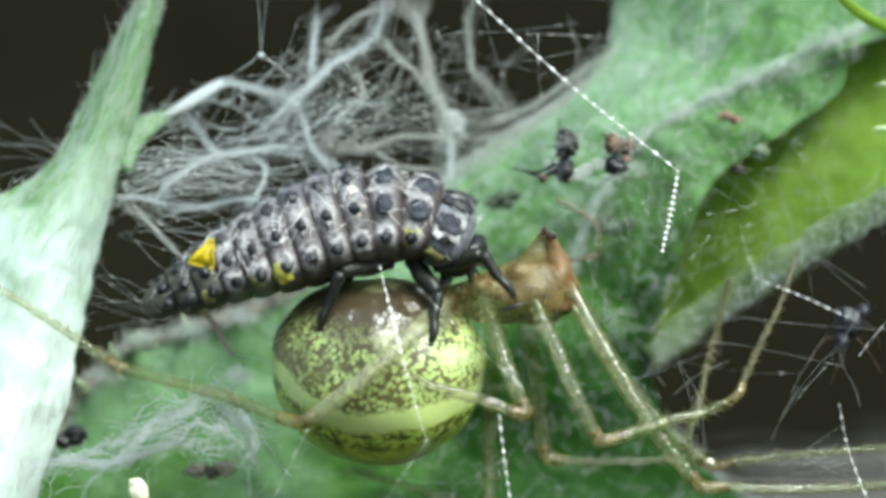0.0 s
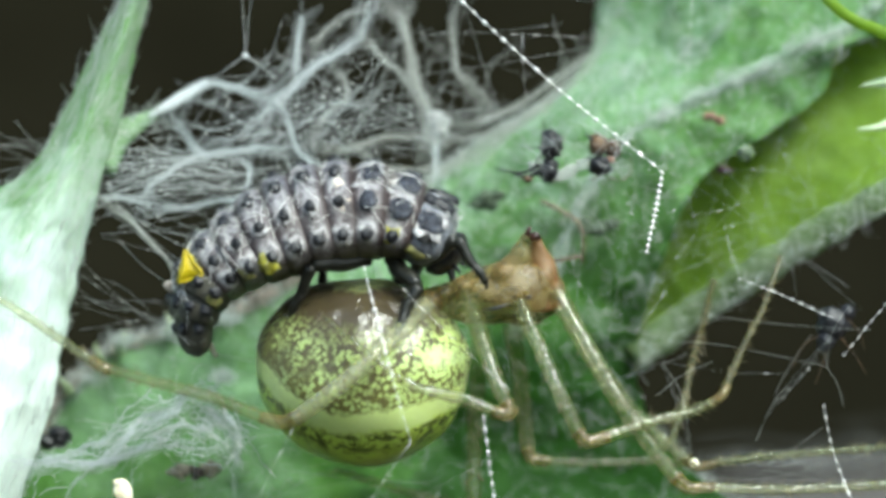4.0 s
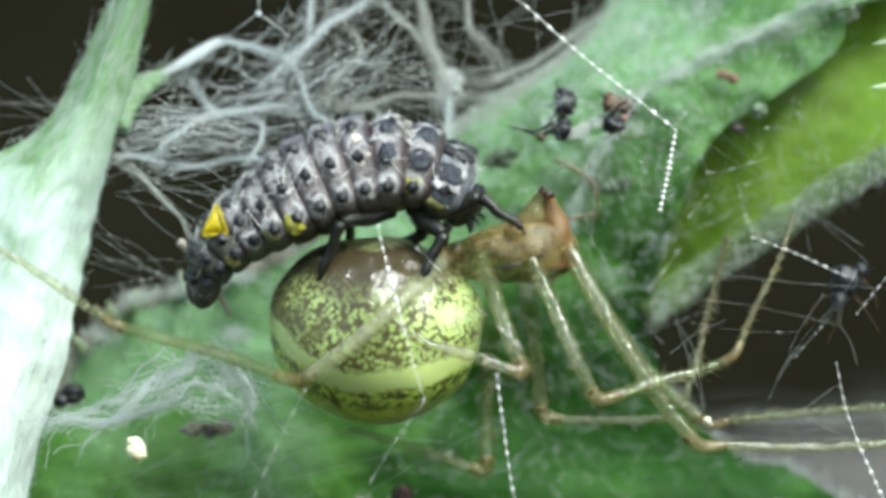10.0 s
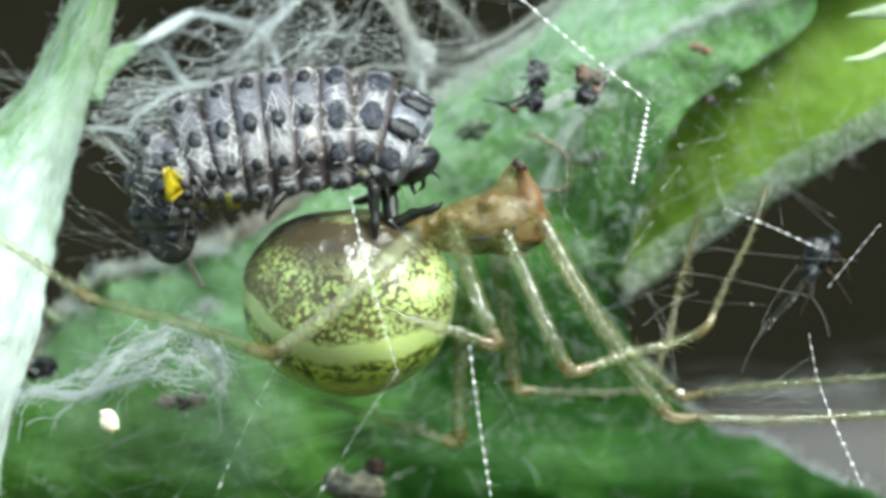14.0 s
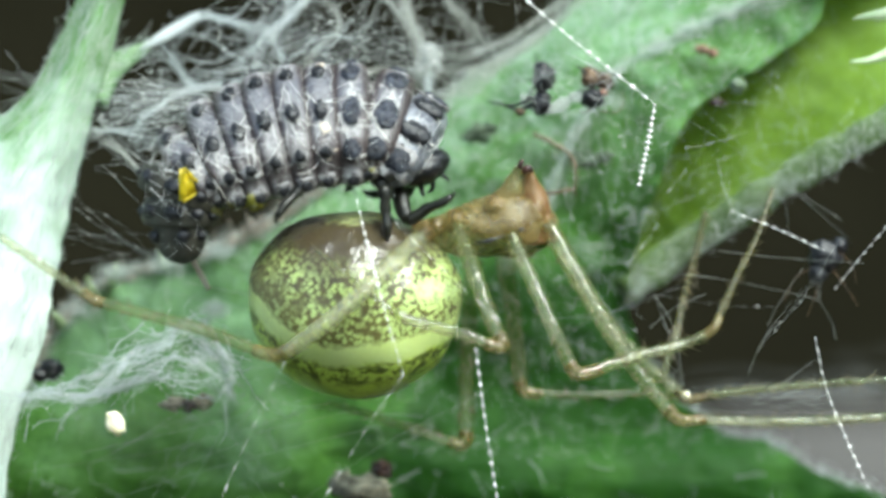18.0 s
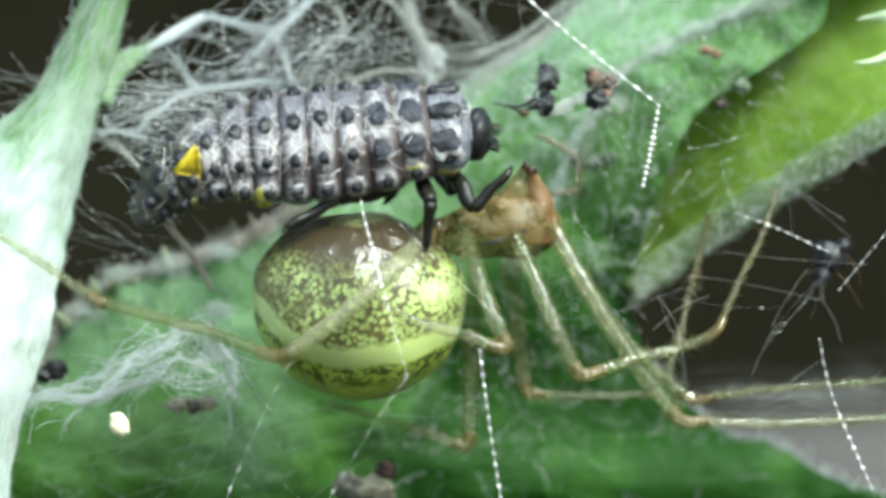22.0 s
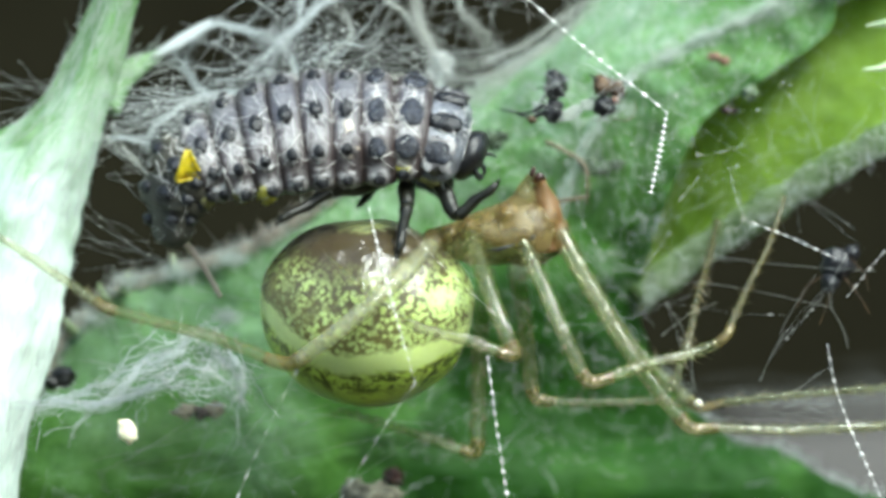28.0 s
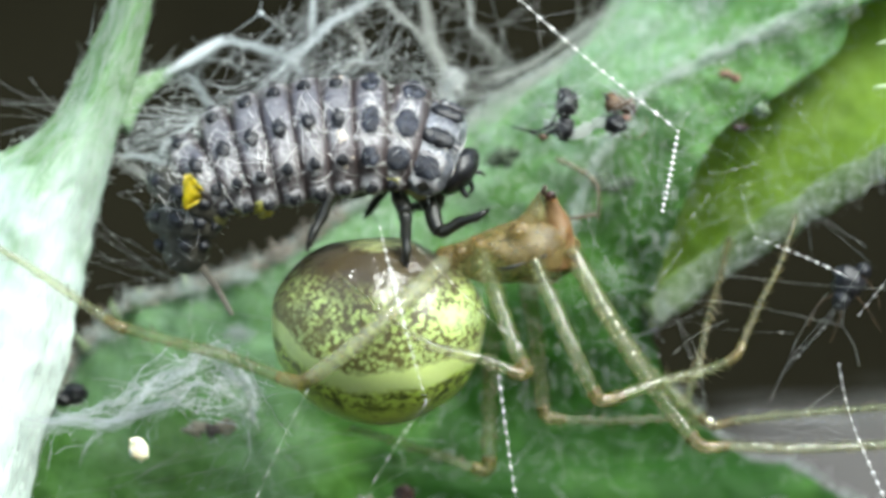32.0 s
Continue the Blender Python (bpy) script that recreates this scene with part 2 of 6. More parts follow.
def skin_material():
    # grey-purple segment skin, finely wrinkled, with pale marks, brown joining membranes and painted groove shade
    m, nt, p = shader("larva_skin")
    v = coords(nt)
    sep = node(nt, "SeparateXYZ")
    nt.links.new(v, sep.inputs[0])
    info = node(nt, "ObjectInfo")
    shift = node(nt, "VectorMath")
    nt.links.new(v, shift.inputs[0])
    nt.links.new(maths(nt, "MULTIPLY", info.outputs["Random"], 40.0), shift.inputs[1])
    n = noise_of(nt, shift.outputs[0], 2.6, 5, 0.62)
    f = noise_of(nt, v, 13.0, 4, 0.7)
    c = ramp(nt, n, [(0.30, (0.038, 0.028, 0.027)), (0.48, (0.080, 0.060, 0.060)), (0.70, (0.145, 0.120, 0.125))])
    # pale marks sit in rows round the warts of back and flank; the belly is olive
    turn = maths(nt, "ABSOLUTE", maths(nt, "ARCTAN2", sep.outputs[1], sep.outputs[2]))
    turn = maths(nt, "MULTIPLY", turn, 1 / math.pi)
    rows = ramp(nt, turn, [(0.02, (0.25, 0.25, 0.25)), (0.10, (0.16, 0.16, 0.16)), (0.18, (0.40, 0.40, 0.40)), (0.27, (0.48, 0.48, 0.48)),
                           (0.38, (0.34, 0.34, 0.34)), (0.43, (0.08, 0.08, 0.08)), (0.50, (0.95, 0.95, 0.95)), (0.58, (0.15, 0.15, 0.15))])
    spots = ramp(nt, noise_of(nt, shift.outputs[0], 4.2, 4, 0.7), [(0.38, (0, 0, 0)), (0.52, (1, 1, 1))])
    across = ramp(nt, maths(nt, "ABSOLUTE", sep.outputs[0]), [(0.10, (1, 1, 1)), (0.21, (0, 0, 0))])
    c = mix(nt, maths(nt, "MULTIPLY", maths(nt, "MULTIPLY", rows, spots), across), c, (0.80, 0.78, 0.79))
    # back tinted bluish grey: silk coat and sky sheen painted on
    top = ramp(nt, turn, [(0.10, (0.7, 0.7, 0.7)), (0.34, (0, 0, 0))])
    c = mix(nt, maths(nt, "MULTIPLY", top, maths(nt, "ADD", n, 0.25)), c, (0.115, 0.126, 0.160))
    belly = ramp(nt, turn, [(0.60, (0, 0, 0)), (0.68, (1, 1, 1))])
    c = mix(nt, belly, c, (0.085, 0.08, 0.030))
    speck = ramp(nt, f, [(0.42, (0, 0, 0)), (0.62, (1, 1, 1))])
    c = mix(nt, maths(nt, "MULTIPLY", speck, 0.40), c, (0.035, 0.031, 0.036))
    glint = ramp(nt, noise_of(nt, shift.outputs[0], 6.0, 4, 0.7), [(0.60, (0, 0, 0)), (0.70, (1, 1, 1))])
    c = mix(nt, maths(nt, "MULTIPLY", glint, 0.2), c, (0.62, 0.63, 0.66))
    # segment ends darkened: membrane brown plus groove shade put into the colour
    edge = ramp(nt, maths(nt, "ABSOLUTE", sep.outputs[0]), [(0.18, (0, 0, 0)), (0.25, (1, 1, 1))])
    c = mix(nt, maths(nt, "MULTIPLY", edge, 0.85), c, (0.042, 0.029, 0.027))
    nt.links.new(c, p.inputs["Base Color"])
    p.inputs["Roughness"].default_value = 0.30
    bump(nt, p, maths(nt, "ADD", n, f), 0.5, 0.06)
    return m


def dark_skin():
    m, nt, p = shader("larva_tail_skin")
    v = coords(nt)
    n = noise_of(nt, v, 3.0, 5, 0.6)
    c = ramp(nt, n, [(0.35, (0.026, 0.025, 0.017)), (0.6, (0.066, 0.060, 0.043)), (0.8, (0.13, 0.12, 0.09))])
    nt.links.new(c, p.inputs["Base Color"])
    p.inputs["Roughness"].default_value = 0.62
    bump(nt, p, n, 0.5, 0.05)
    return m


def abdomen_material():
    # brown glassy top, cream flecks, a curved cream band, dark dashes and a yellow-green belly
    m, nt, p = shader("spider_abdomen")
    c = node(nt, "TexCoord")
    sep = node(nt, "SeparateXYZ")
    mp = node(nt, "Mapping", Scale=(1000, 1000, 1000))
    nt.links.new(c.outputs["Object"], mp.inputs[0])
    nt.links.new(mp.outputs[0], sep.inputs[0])
    v = mp.outputs[0]
    x, z = sep.outputs[0], sep.outputs[2]
    # height along the flank, bent upward toward the ends, most at the rear
    dx = maths(nt, "ADD", x, 0.22)
    bend = maths(nt, "MULTIPLY", maths(nt, "POWER", maths(nt, "ABSOLUTE", dx), 2.0), 0.13)
    rear = maths(nt, "MULTIPLY", maths(nt, "POWER", maths(nt, "MAXIMUM", maths(nt, "MULTIPLY", dx, -1.0), 0.0), 2.0), 0.26)
    h = maths(nt, "SUBTRACT", maths(nt, "SUBTRACT", z, bend), rear)
    h = maths(nt, "ADD", h, maths(nt, "MULTIPLY", maths(nt, "SUBTRACT", noise_of(nt, v, 3.0, 5, 0.7), 0.5), 0.42))
    u = maths(nt, "ADD", maths(nt, "MULTIPLY", h, 0.3), 0.5)
    # belly colour raised for bounced light; last stop paints the top's rim highlight
    base = ramp(nt, u, [(0.0, (0.62, 0.80, 0.10)), (0.17, (0.58, 0.75, 0.13)), (0.20, (0.62, 0.75, 0.27)),
                        (0.285, (0.64, 0.76, 0.29)), (0.305, (0.15, 0.14, 0.05)), (0.55, (0.10, 0.09, 0.042)),
                        (0.72, (0.060, 0.047, 0.024)), (0.93, (0.055, 0.042, 0.022)), (0.97, (0.45, 0.50, 0.22))])
    # cream grains, crowded on the flank and thinning toward the back
    grain = node(nt, "TexVoronoi", Scale=10.5)
    nt.links.new(v, grain.inputs["Vector"])
    fleck = ramp(nt, maths(nt, "ADD", grain.outputs["Distance"], maths(nt, "MULTIPLY", maths(nt, "SUBTRACT", 0.5, noise_of(nt, v, 6.0, 6, 0.75)), 1.3)), [(0.42, (1, 1, 1)), (0.66, (0, 0, 0))])
    patch = ramp(nt, maths(nt, "ADD", noise_of(nt, v, 1.6, 6, 0.72), maths(nt, "MULTIPLY", x, 0.05)), [(0.37, (0, 0, 0)), (0.50, (1, 1, 1))])
    zone = ramp(nt, u, [(0.28, (0, 0, 0)), (0.31, (1, 1, 1)), (0.58, (1, 1, 1)), (0.66, (0.35, 0.35, 0.35)), (0.78, (0.0, 0.0, 0.0))])
    amount = maths(nt, "MULTIPLY", maths(nt, "MULTIPLY", fleck, zone), maths(nt, "ADD", maths(nt, "MULTIPLY", patch, 0.86), 0.14))
    col = mix(nt, amount, base, (0.49, 0.61, 0.22))
    # solid cream shoulder toward the waist
    sx = maths(nt, "POWER", maths(nt, "DIVIDE", maths(nt, "SUBTRACT", x, 1.38), 0.50), 2.0)
    sz = maths(nt, "POWER", maths(nt, "DIVIDE", maths(nt, "SUBTRACT", z, 0.30), 0.27), 2.0)
    reach = maths(nt, "ADD", maths(nt, "ADD", sx, sz), maths(nt, "MULTIPLY", noise_of(nt, v, 5.0, 6, 0.8), 3.2))
    col = mix(nt, ramp(nt, maths(nt, "MULTIPLY", reach, 0.3), [(0.52, (0.9, 0.9, 0.9)), (0.70, (0, 0, 0))]), col, (0.58, 0.72, 0.33))
    # dark dashes under the band
    low = ramp(nt, u, [(0.06, (0, 0, 0)), (0.11, (1, 1, 1)), (0.17, (1, 1, 1)), (0.20, (0, 0, 0))])
    dash = ramp(nt, noise_of(nt, v, 4.0, 6, 0.8), [(0.48, (0, 0, 0)), (0.53, (1, 1, 1))])
    col = mix(nt, maths(nt, "MULTIPLY", maths(nt, "MULTIPLY", low, dash), 0.85), col, (0.035, 0.034, 0.014))
    nt.links.new(col, p.inputs["Base Color"])
    p.inputs["Roughness"].default_value = 0.28
    p.inputs["Coat Weight"].default_value = 1.0
    p.inputs["Coat IOR"].default_value = 1.5
    p.inputs["Specular IOR Level"].default_value = 0.1
    p.inputs["Coat Roughness"].default_value = 0.10
    p.inputs["Subsurface Weight"].default_value = 0.5
    p.inputs["Subsurface Radius"].default_value = (0.22 * MM, 0.22 * MM, 0.08 * MM)
    p.inputs["Subsurface Scale"].default_value = 1.0
    bump(nt, p, noise_of(nt, v, 12.0, 4), 0.25, 0.03)
    wavy = node(nt, "Bump", Strength=0.6, Distance=0.45 * MM)
    nt.links.new(noise_of(nt, v, 1.5, 5, 0.5), wavy.inputs["Height"])
    nt.links.new(wavy.outputs[0], p.inputs["Coat Normal"])
    return m


def spider_leg_material(name, colour, second, clear=0.5, gloss=0.12, rim_gloss=0.10, shine=0.042):
    # tinted, partly see-through, under a wet gloss
    m, nt, p = shader(name)
    v = coords(nt)
    nt.links.new(ramp(nt, noise_of(nt, v, 3.0, 4), [(0.35, second), (0.65, colour)]), p.inputs["Base Color"])
    p.inputs["Roughness"].default_value = 0.4
    p.inputs["Specular IOR Level"].default_value = 0.2
    p.inputs["Subsurface Weight"].default_value = 0.3
    p.inputs["Subsurface Radius"].default_value = (0.3 * MM, 0.25 * MM, 0.12 * MM)
    p.inputs["Subsurface Scale"].default_value = 1.0
    bump(nt, p, noise_of(nt, v, 7.0, 3), 0.4, 0.03)
    inner = node(nt, "MixShader", Fac=clear)
    see = node(nt, "BsdfTransparent")
    see.inputs[0].default_value = (0.96, 0.965, 0.86, 1)
    nt.links.new(p.outputs[0], inner.inputs[1])
    nt.links.new(see.outputs[0], inner.inputs[2])
    wet = node(nt, "BsdfGlossy", Roughness=gloss)
    wet.inputs["Color"].default_value = (1, 1, 1, 1)
    dimple = node(nt, "Bump", Strength=0.7 if gloss > 0.2 else 0.4, Distance=(0.12 if gloss > 0.2 else 0.03) * MM)
    nt.links.new(noise_of(nt, v, 4.0 if gloss > 0.2 else 9.0, 5, 0.6), dimple.inputs["Height"])
    nt.links.new(dimple.outputs[0], wet.inputs["Normal"])
    rim = node(nt, "LayerWeight", Blend=0.5)
    skin = node(nt, "MixShader")
    nt.links.new(maths(nt, "ADD", maths(nt, "MULTIPLY", maths(nt, "POWER", rim.outputs["Facing"], 4.0), rim_gloss), shine), skin.inputs[0])
    nt.links.new(inner.outputs[0], skin.inputs[1])
    nt.links.new(wet.outputs[0], skin.inputs[2])
    nt.links.new(skin.outputs[0], nt.nodes["Material Output"].inputs[0])
    return m


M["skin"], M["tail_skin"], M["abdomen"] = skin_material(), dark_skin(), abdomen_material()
M["leg"] = spider_leg_material("pale_leg", (0.185, 0.215, 0.075), (0.13, 0.15, 0.045), 0.77, 0.06)
M["front_leg"] = spider_leg_material("whitish_leg", (0.50, 0.51, 0.34), (0.36, 0.37, 0.22), 0.70, 0.06)
# pale leg again, darkened for haze and shade on the far side
M["shaded_leg"] = spider_leg_material("shaded_pale_leg", (0.15, 0.18, 0.060), (0.10, 0.12, 0.035), 0.82, 0.2, 0.04)
M["joint"] = spider_leg_material("amber_joint", (0.24, 0.18, 0.062), (0.17, 0.12, 0.035), 0.62, 0.10)
M["tarsus"] = spider_leg_material("olive_leg_end", (0.15, 0.135, 0.045), (0.085, 0.075, 0.025), 0.60, 0.16)
M["coxa"] = spider_leg_material("pinkish_leg_base", (0.29, 0.20, 0.090), (0.21, 0.13, 0.050), 0.66, 0.14, 0.12, 0.018)
M["carapace"] = spider_leg_material("honey_carapace", (0.235, 0.180, 0.070), (0.165, 0.118, 0.040), 0.42, 0.22, 0.20, 0.022)
M["jaw"] = spider_leg_material("amber_jaw", (0.23, 0.125, 0.050), (0.165, 0.075, 0.026), 0.25, 0.22, 0.20, 0.022)
M["shed"] = plain("shed_skin", (0.26, 0.20, 0.13), 0.4, (0.14, 0.11, 0.07), 5.0, clear=0.35)


# ---- building helpers ----
def part(name, bm, material, parent=None, label="", place=None):
    """Links a bmesh in millimetres as one mesh object, under a thing if one is given."""
    me = bpy.data.meshes.new(name)
    for vert in bm.verts:
        vert.co *= MM
    bm.to_mesh(me)
    bm.free()
    for f in me.polygons:
        f.use_smooth = True
    me.materials.append(material)
    ob = new(name, me)
    if parent:
        ob.parent = parent
        top = parent
        while top.parent:
            top = top.parent
        if parent is top:
            ob.matrix_basis = place if place else Matrix.Translation(-top.location)
        elif place:
            ob.matrix_basis = place
    if label:
        ob["label"] = label
    return ob


def thing(name, base, label, category, group="", kind=""):
    e = new(name)
    e.empty_display_size = 0.001
    e.location = Vector(base) * MM
    return tagged(e, label, category, group, kind)


def curve_through(pts, n):
    """n + 1 points evenly along a smooth line through pts."""
    p = [Vector(q) for q in pts]
    p = [2 * p[0] - p[1], *p, 2 * p[-1] - p[-2]]
    out = []
    for i in range(1, len(p) - 2):
        a, b, c, d = p[i - 1], p[i], p[i + 1], p[i + 2]
        for k in range(12):
            s = k / 12
            out.append(0.5 * (2 * b + (c - a) * s + (2 * a - 5 * b + 4 * c - d) * s * s + (3 * b - a - 3 * c + d) * s ** 3))
    out.append(p[-2])
    run = [0.0]
    for a, b in zip(out, out[1:]):
        run.append(run[-1] + (b - a).length)
    res, j = [], 0
    for k in range(n + 1):
        want = run[-1] * k / n
        while j < len(run) - 2 and run[j + 1] < want:
            j += 1
        f = (want - run[j]) / max(run[j + 1] - run[j], 1e-9)
        res.append(out[j].lerp(out[j + 1], min(max(f, 0), 1)))
    return res


def tube(bm, pts, rads, sides=8, squash=1.0):
    """A closed tube along pts; rads one number or one for each point."""
    pts = [Vector(q) for q in pts]
    if not hasattr(rads, "__len__"):
        rads = [rads] * len(pts)
    way = (pts[1] - pts[0]).normalized()
    side = way.orthogonal().normalized()
    if abs(way.y) < 0.9:
        side = (Vector((0, 1, 0)) - way * way.y).normalized()
    rings = []
    for i, q in enumerate(pts):
        w = (pts[min(i + 1, len(pts) - 1)] - pts[max(i - 1, 0)]).normalized()
        side = (side - w * side.dot(w)).normalized()
        up = w.cross(side)
        r = rads[i]
        rings.append([bm.verts.new(q + side * (r * squash * math.cos(a)) + up * (r * math.sin(a)))
                      for a in [2 * math.pi * k / sides for k in range(sides)]])
    for a, b in zip(rings, rings[1:]):
        for k in range(sides):
            bm.faces.new((a[k], a[(k + 1) % sides], b[(k + 1) % sides], b[k]))
    bm.faces.new(rings[0][::-1])
    bm.faces.new(rings[-1])


def blob(bm, centre, size, rough=0.0, rings=10, sides=14, seed=0.0, turn=None):
    """An uneven ellipsoid."""
    c, grid = Vector(centre), []
    for i in range(1, rings):
        a = math.pi * i / rings
        grid.append([])
        for k in range(sides):
            b = 2 * math.pi * k / sides
            d = Vector((math.sin(a) * math.cos(b), math.sin(a) * math.sin(b), math.cos(a)))
            r = 1 + rough * noise.noise(d * 2.3 + Vector((seed, 3 * seed, 7)))
            w = Vector((d.x * size[0], d.y * size[1], d.z * size[2])) * r
            grid[-1].append(bm.verts.new(c + (turn @ w if turn else w)))
    for sign, row in ((1, 0), (-1, -1)):
        w = Vector((0, 0, sign * size[2]))
        pole = bm.verts.new(c + (turn @ w if turn else w))
        for k in range(sides):
            f = (grid[row][k], grid[row][(k + 1) % sides], pole)
            bm.faces.new(f if sign > 0 else f[::-1])
    for a, b in zip(grid, grid[1:]):
        for k in range(sides):
            bm.faces.new((a[k], b[k], b[(k + 1) % sides], a[(k + 1) % sides]))


def mesh_of(name, verts, faces, material, parent=None, label=""):
    """One mesh from plain lists in millimetres."""
    me = bpy.data.meshes.new(name)
    base = parent.location if parent else Vector((0, 0, 0))
    me.from_pydata([tuple(Vector(q) * MM - base) for q in verts], [], faces)
    me.materials.append(material)
    ob = new(name, me)
    if parent:
        ob.parent = parent
    if label:
        ob["label"] = label
    return ob


def hairs(rng, roots, length, width, lean, spread):
    """Thin three-sided hairs from root points with their directions."""
    verts, faces = [], []
    for q, d in roots:
        way = (Vector(d) + Vector((rng.gauss(0, spread), rng.gauss(0, spread), rng.gauss(0, spread))) + Vector(lean)).normalized()
        side = way.orthogonal().normalized() * width
        up = way.cross(side)
        L = length * rng.uniform(0.4, 1.3)
        bend = Vector((rng.gauss(0, 0.25), rng.gauss(0, 0.25), rng.gauss(0, 0.25))) * L
        n = len(verts)
        mid = Vector(q) + way * (L * 0.55) + bend * 0.2
        for c, s in ((Vector(q), 1.0), (mid, 0.7)):
            verts += [c + side * s, c - side * 0.5 * s + up * 0.86 * s, c - side * 0.5 * s - up * 0.86 * s]
        verts.append(Vector(q) + way * L + bend)
        for k in range(3):
            j = (k + 1) % 3
            faces += [(n + k, n + j, n + 3 + j, n + 3 + k), (n + 3 + k, n + 3 + j, n + 6)]
    return verts, faces


def thread_mesh(name, lines, material, root, sides=3):
    """Many fine threads (line, radius) as one mesh."""
    verts, faces = [], []
    for line, r in lines:
        w = (line[-1] - line[0]).normalized()
        a = w.orthogonal().normalized()
        b = w.cross(a)
        n = len(verts)
        for i, q in enumerate(line):
            rr = r[i] if hasattr(r, "__len__") else r
            for k in range(sides):
                c = 2 * math.pi * k / sides
                verts.append(q + (a * math.cos(c) + b * math.sin(c)) * rr)
            if i:
                for k in range(sides):
                    j = (k + 1) % sides
                    m = n + (i - 1) * sides
                    faces.append((m + k, m + j, m + sides + j, m + sides + k))
    ob = mesh_of(name, verts, faces, material, root)
    for f in ob.data.polygons:
        f.use_smooth = True
    ob["kind"] = "stuff"
    return ob




# ---- ground and backdrop ----
def build_ground():
    # one sheet of dark soil: flat below the plant, a bank behind it, then level to the horizon
    bm = bmesh.new()
    xs = [-9e5, -3000, -900, -500, -300, -150, 0, 150, 300, 500, 900, 3000, 9e5]
    ys = [(-9e5, -260), (-2000, -260), (-300, -260), (0, -255), (160, -250), (260, -190), (330, -40), (380, 150), (420, 420), (520, 760), (1200, 900), (9e5, 900)]
    rows = []
    for y, z in ys:
        row = []
        for x in xs:
            n = noise.noise(Vector((x * 0.006, y * 0.006, 0))) * (40 if abs(x) < 1000 and abs(y) < 1000 else 0)
            row.append(bm.verts.new((x, y + n, z + n * 0.5)))
        rows.append(row)
    for a, b in zip(rows, rows[1:]):
        for k in range(len(xs) - 1):
            bm.faces.new((a[k], a[k + 1], b[k + 1], b[k]))
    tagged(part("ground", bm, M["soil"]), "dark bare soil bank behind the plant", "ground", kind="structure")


build_ground()


# ---- leaves ----
def sheet(edges, n, m, thick, wrinkle, seed):
    """A thin leaf blade spanned between edge lines, each a list of (u, v, y); front and back skins and a rim."""
    lines = [curve_through([at(*q) for q in e], n) for e in edges]
    rng = random.Random(seed)
    front = []
    for i in range(n + 1):
        cross = curve_through([ln[i] for ln in lines], m) if len(lines) > 2 else [lines[0][i].lerp(lines[1][i], k / m) for k in range(m + 1)]
        row = []
        for k, q in enumerate(cross):
            w = noise.noise(q * 0.55 + Vector((seed, 0, 0))) * 0.5 + noise.noise(q * 1.6 + Vector((0, seed, 0))) * 0.22 + noise.noise(q * 4.5) * 0.07
            edge = noise.noise(Vector((i * 0.45, seed, k))) * 0.07 if k in (0, m) else 0
            row.append(q + Vector((edge, wrinkle * w, edge)))
        front.append(row)
    bm = bmesh.new()
    f = [[bm.verts.new(q) for q in row] for row in front]
    b = [[bm.verts.new(q + Vector((0, thick, 0))) for q in row] for row in front]
    for i in range(n):
        for k in range(m):
            bm.faces.new((f[i][k], f[i][k + 1], f[i + 1][k + 1], f[i + 1][k]))
            bm.faces.new((b[i][k], b[i + 1][k], b[i + 1][k + 1], b[i][k + 1]))
        for k in (0, m):
            bm.faces.new((f[i][k], f[i + 1][k], b[i + 1][k], b[i][k]) if k == 0 else (f[i][k], b[i][k], b[i + 1][k], f[i + 1][k]))
    for i in (0, n):
        for k in range(m):
            bm.faces.new((f[i][k], b[i][k], b[i][k + 1], f[i][k + 1]) if i == 0 else (f[i][k], f[i][k + 1], b[i][k + 1], b[i][k]))
    bmesh.ops.recalc_face_normals(bm, faces=bm.faces)
    return bm, front


def roots_on(front, rng, count, rows=(0, 1), cols=(0, 1)):
    """Points on a blade's front skin with a direction toward the viewer's side."""
    n, m = len(front) - 1, len(front[0]) - 1
    out = []
    for _ in range(count):
        i = min(int(rng.uniform(*rows) * n), n - 1)
        k = min(int(rng.uniform(*cols) * m), m - 1)
        a, b = rng.random(), rng.random()
        q = front[i][k].lerp(front[i + 1][k], a).lerp(front[i][k + 1].lerp(front[i + 1][k + 1], a), b)
        nor = (front[i + 1][k] - front[i][k]).cross(front[i][k + 1] - front[i][k]).normalized()
        if nor.y > 0:
            nor = -nor
        out.append((q, nor))
    return out


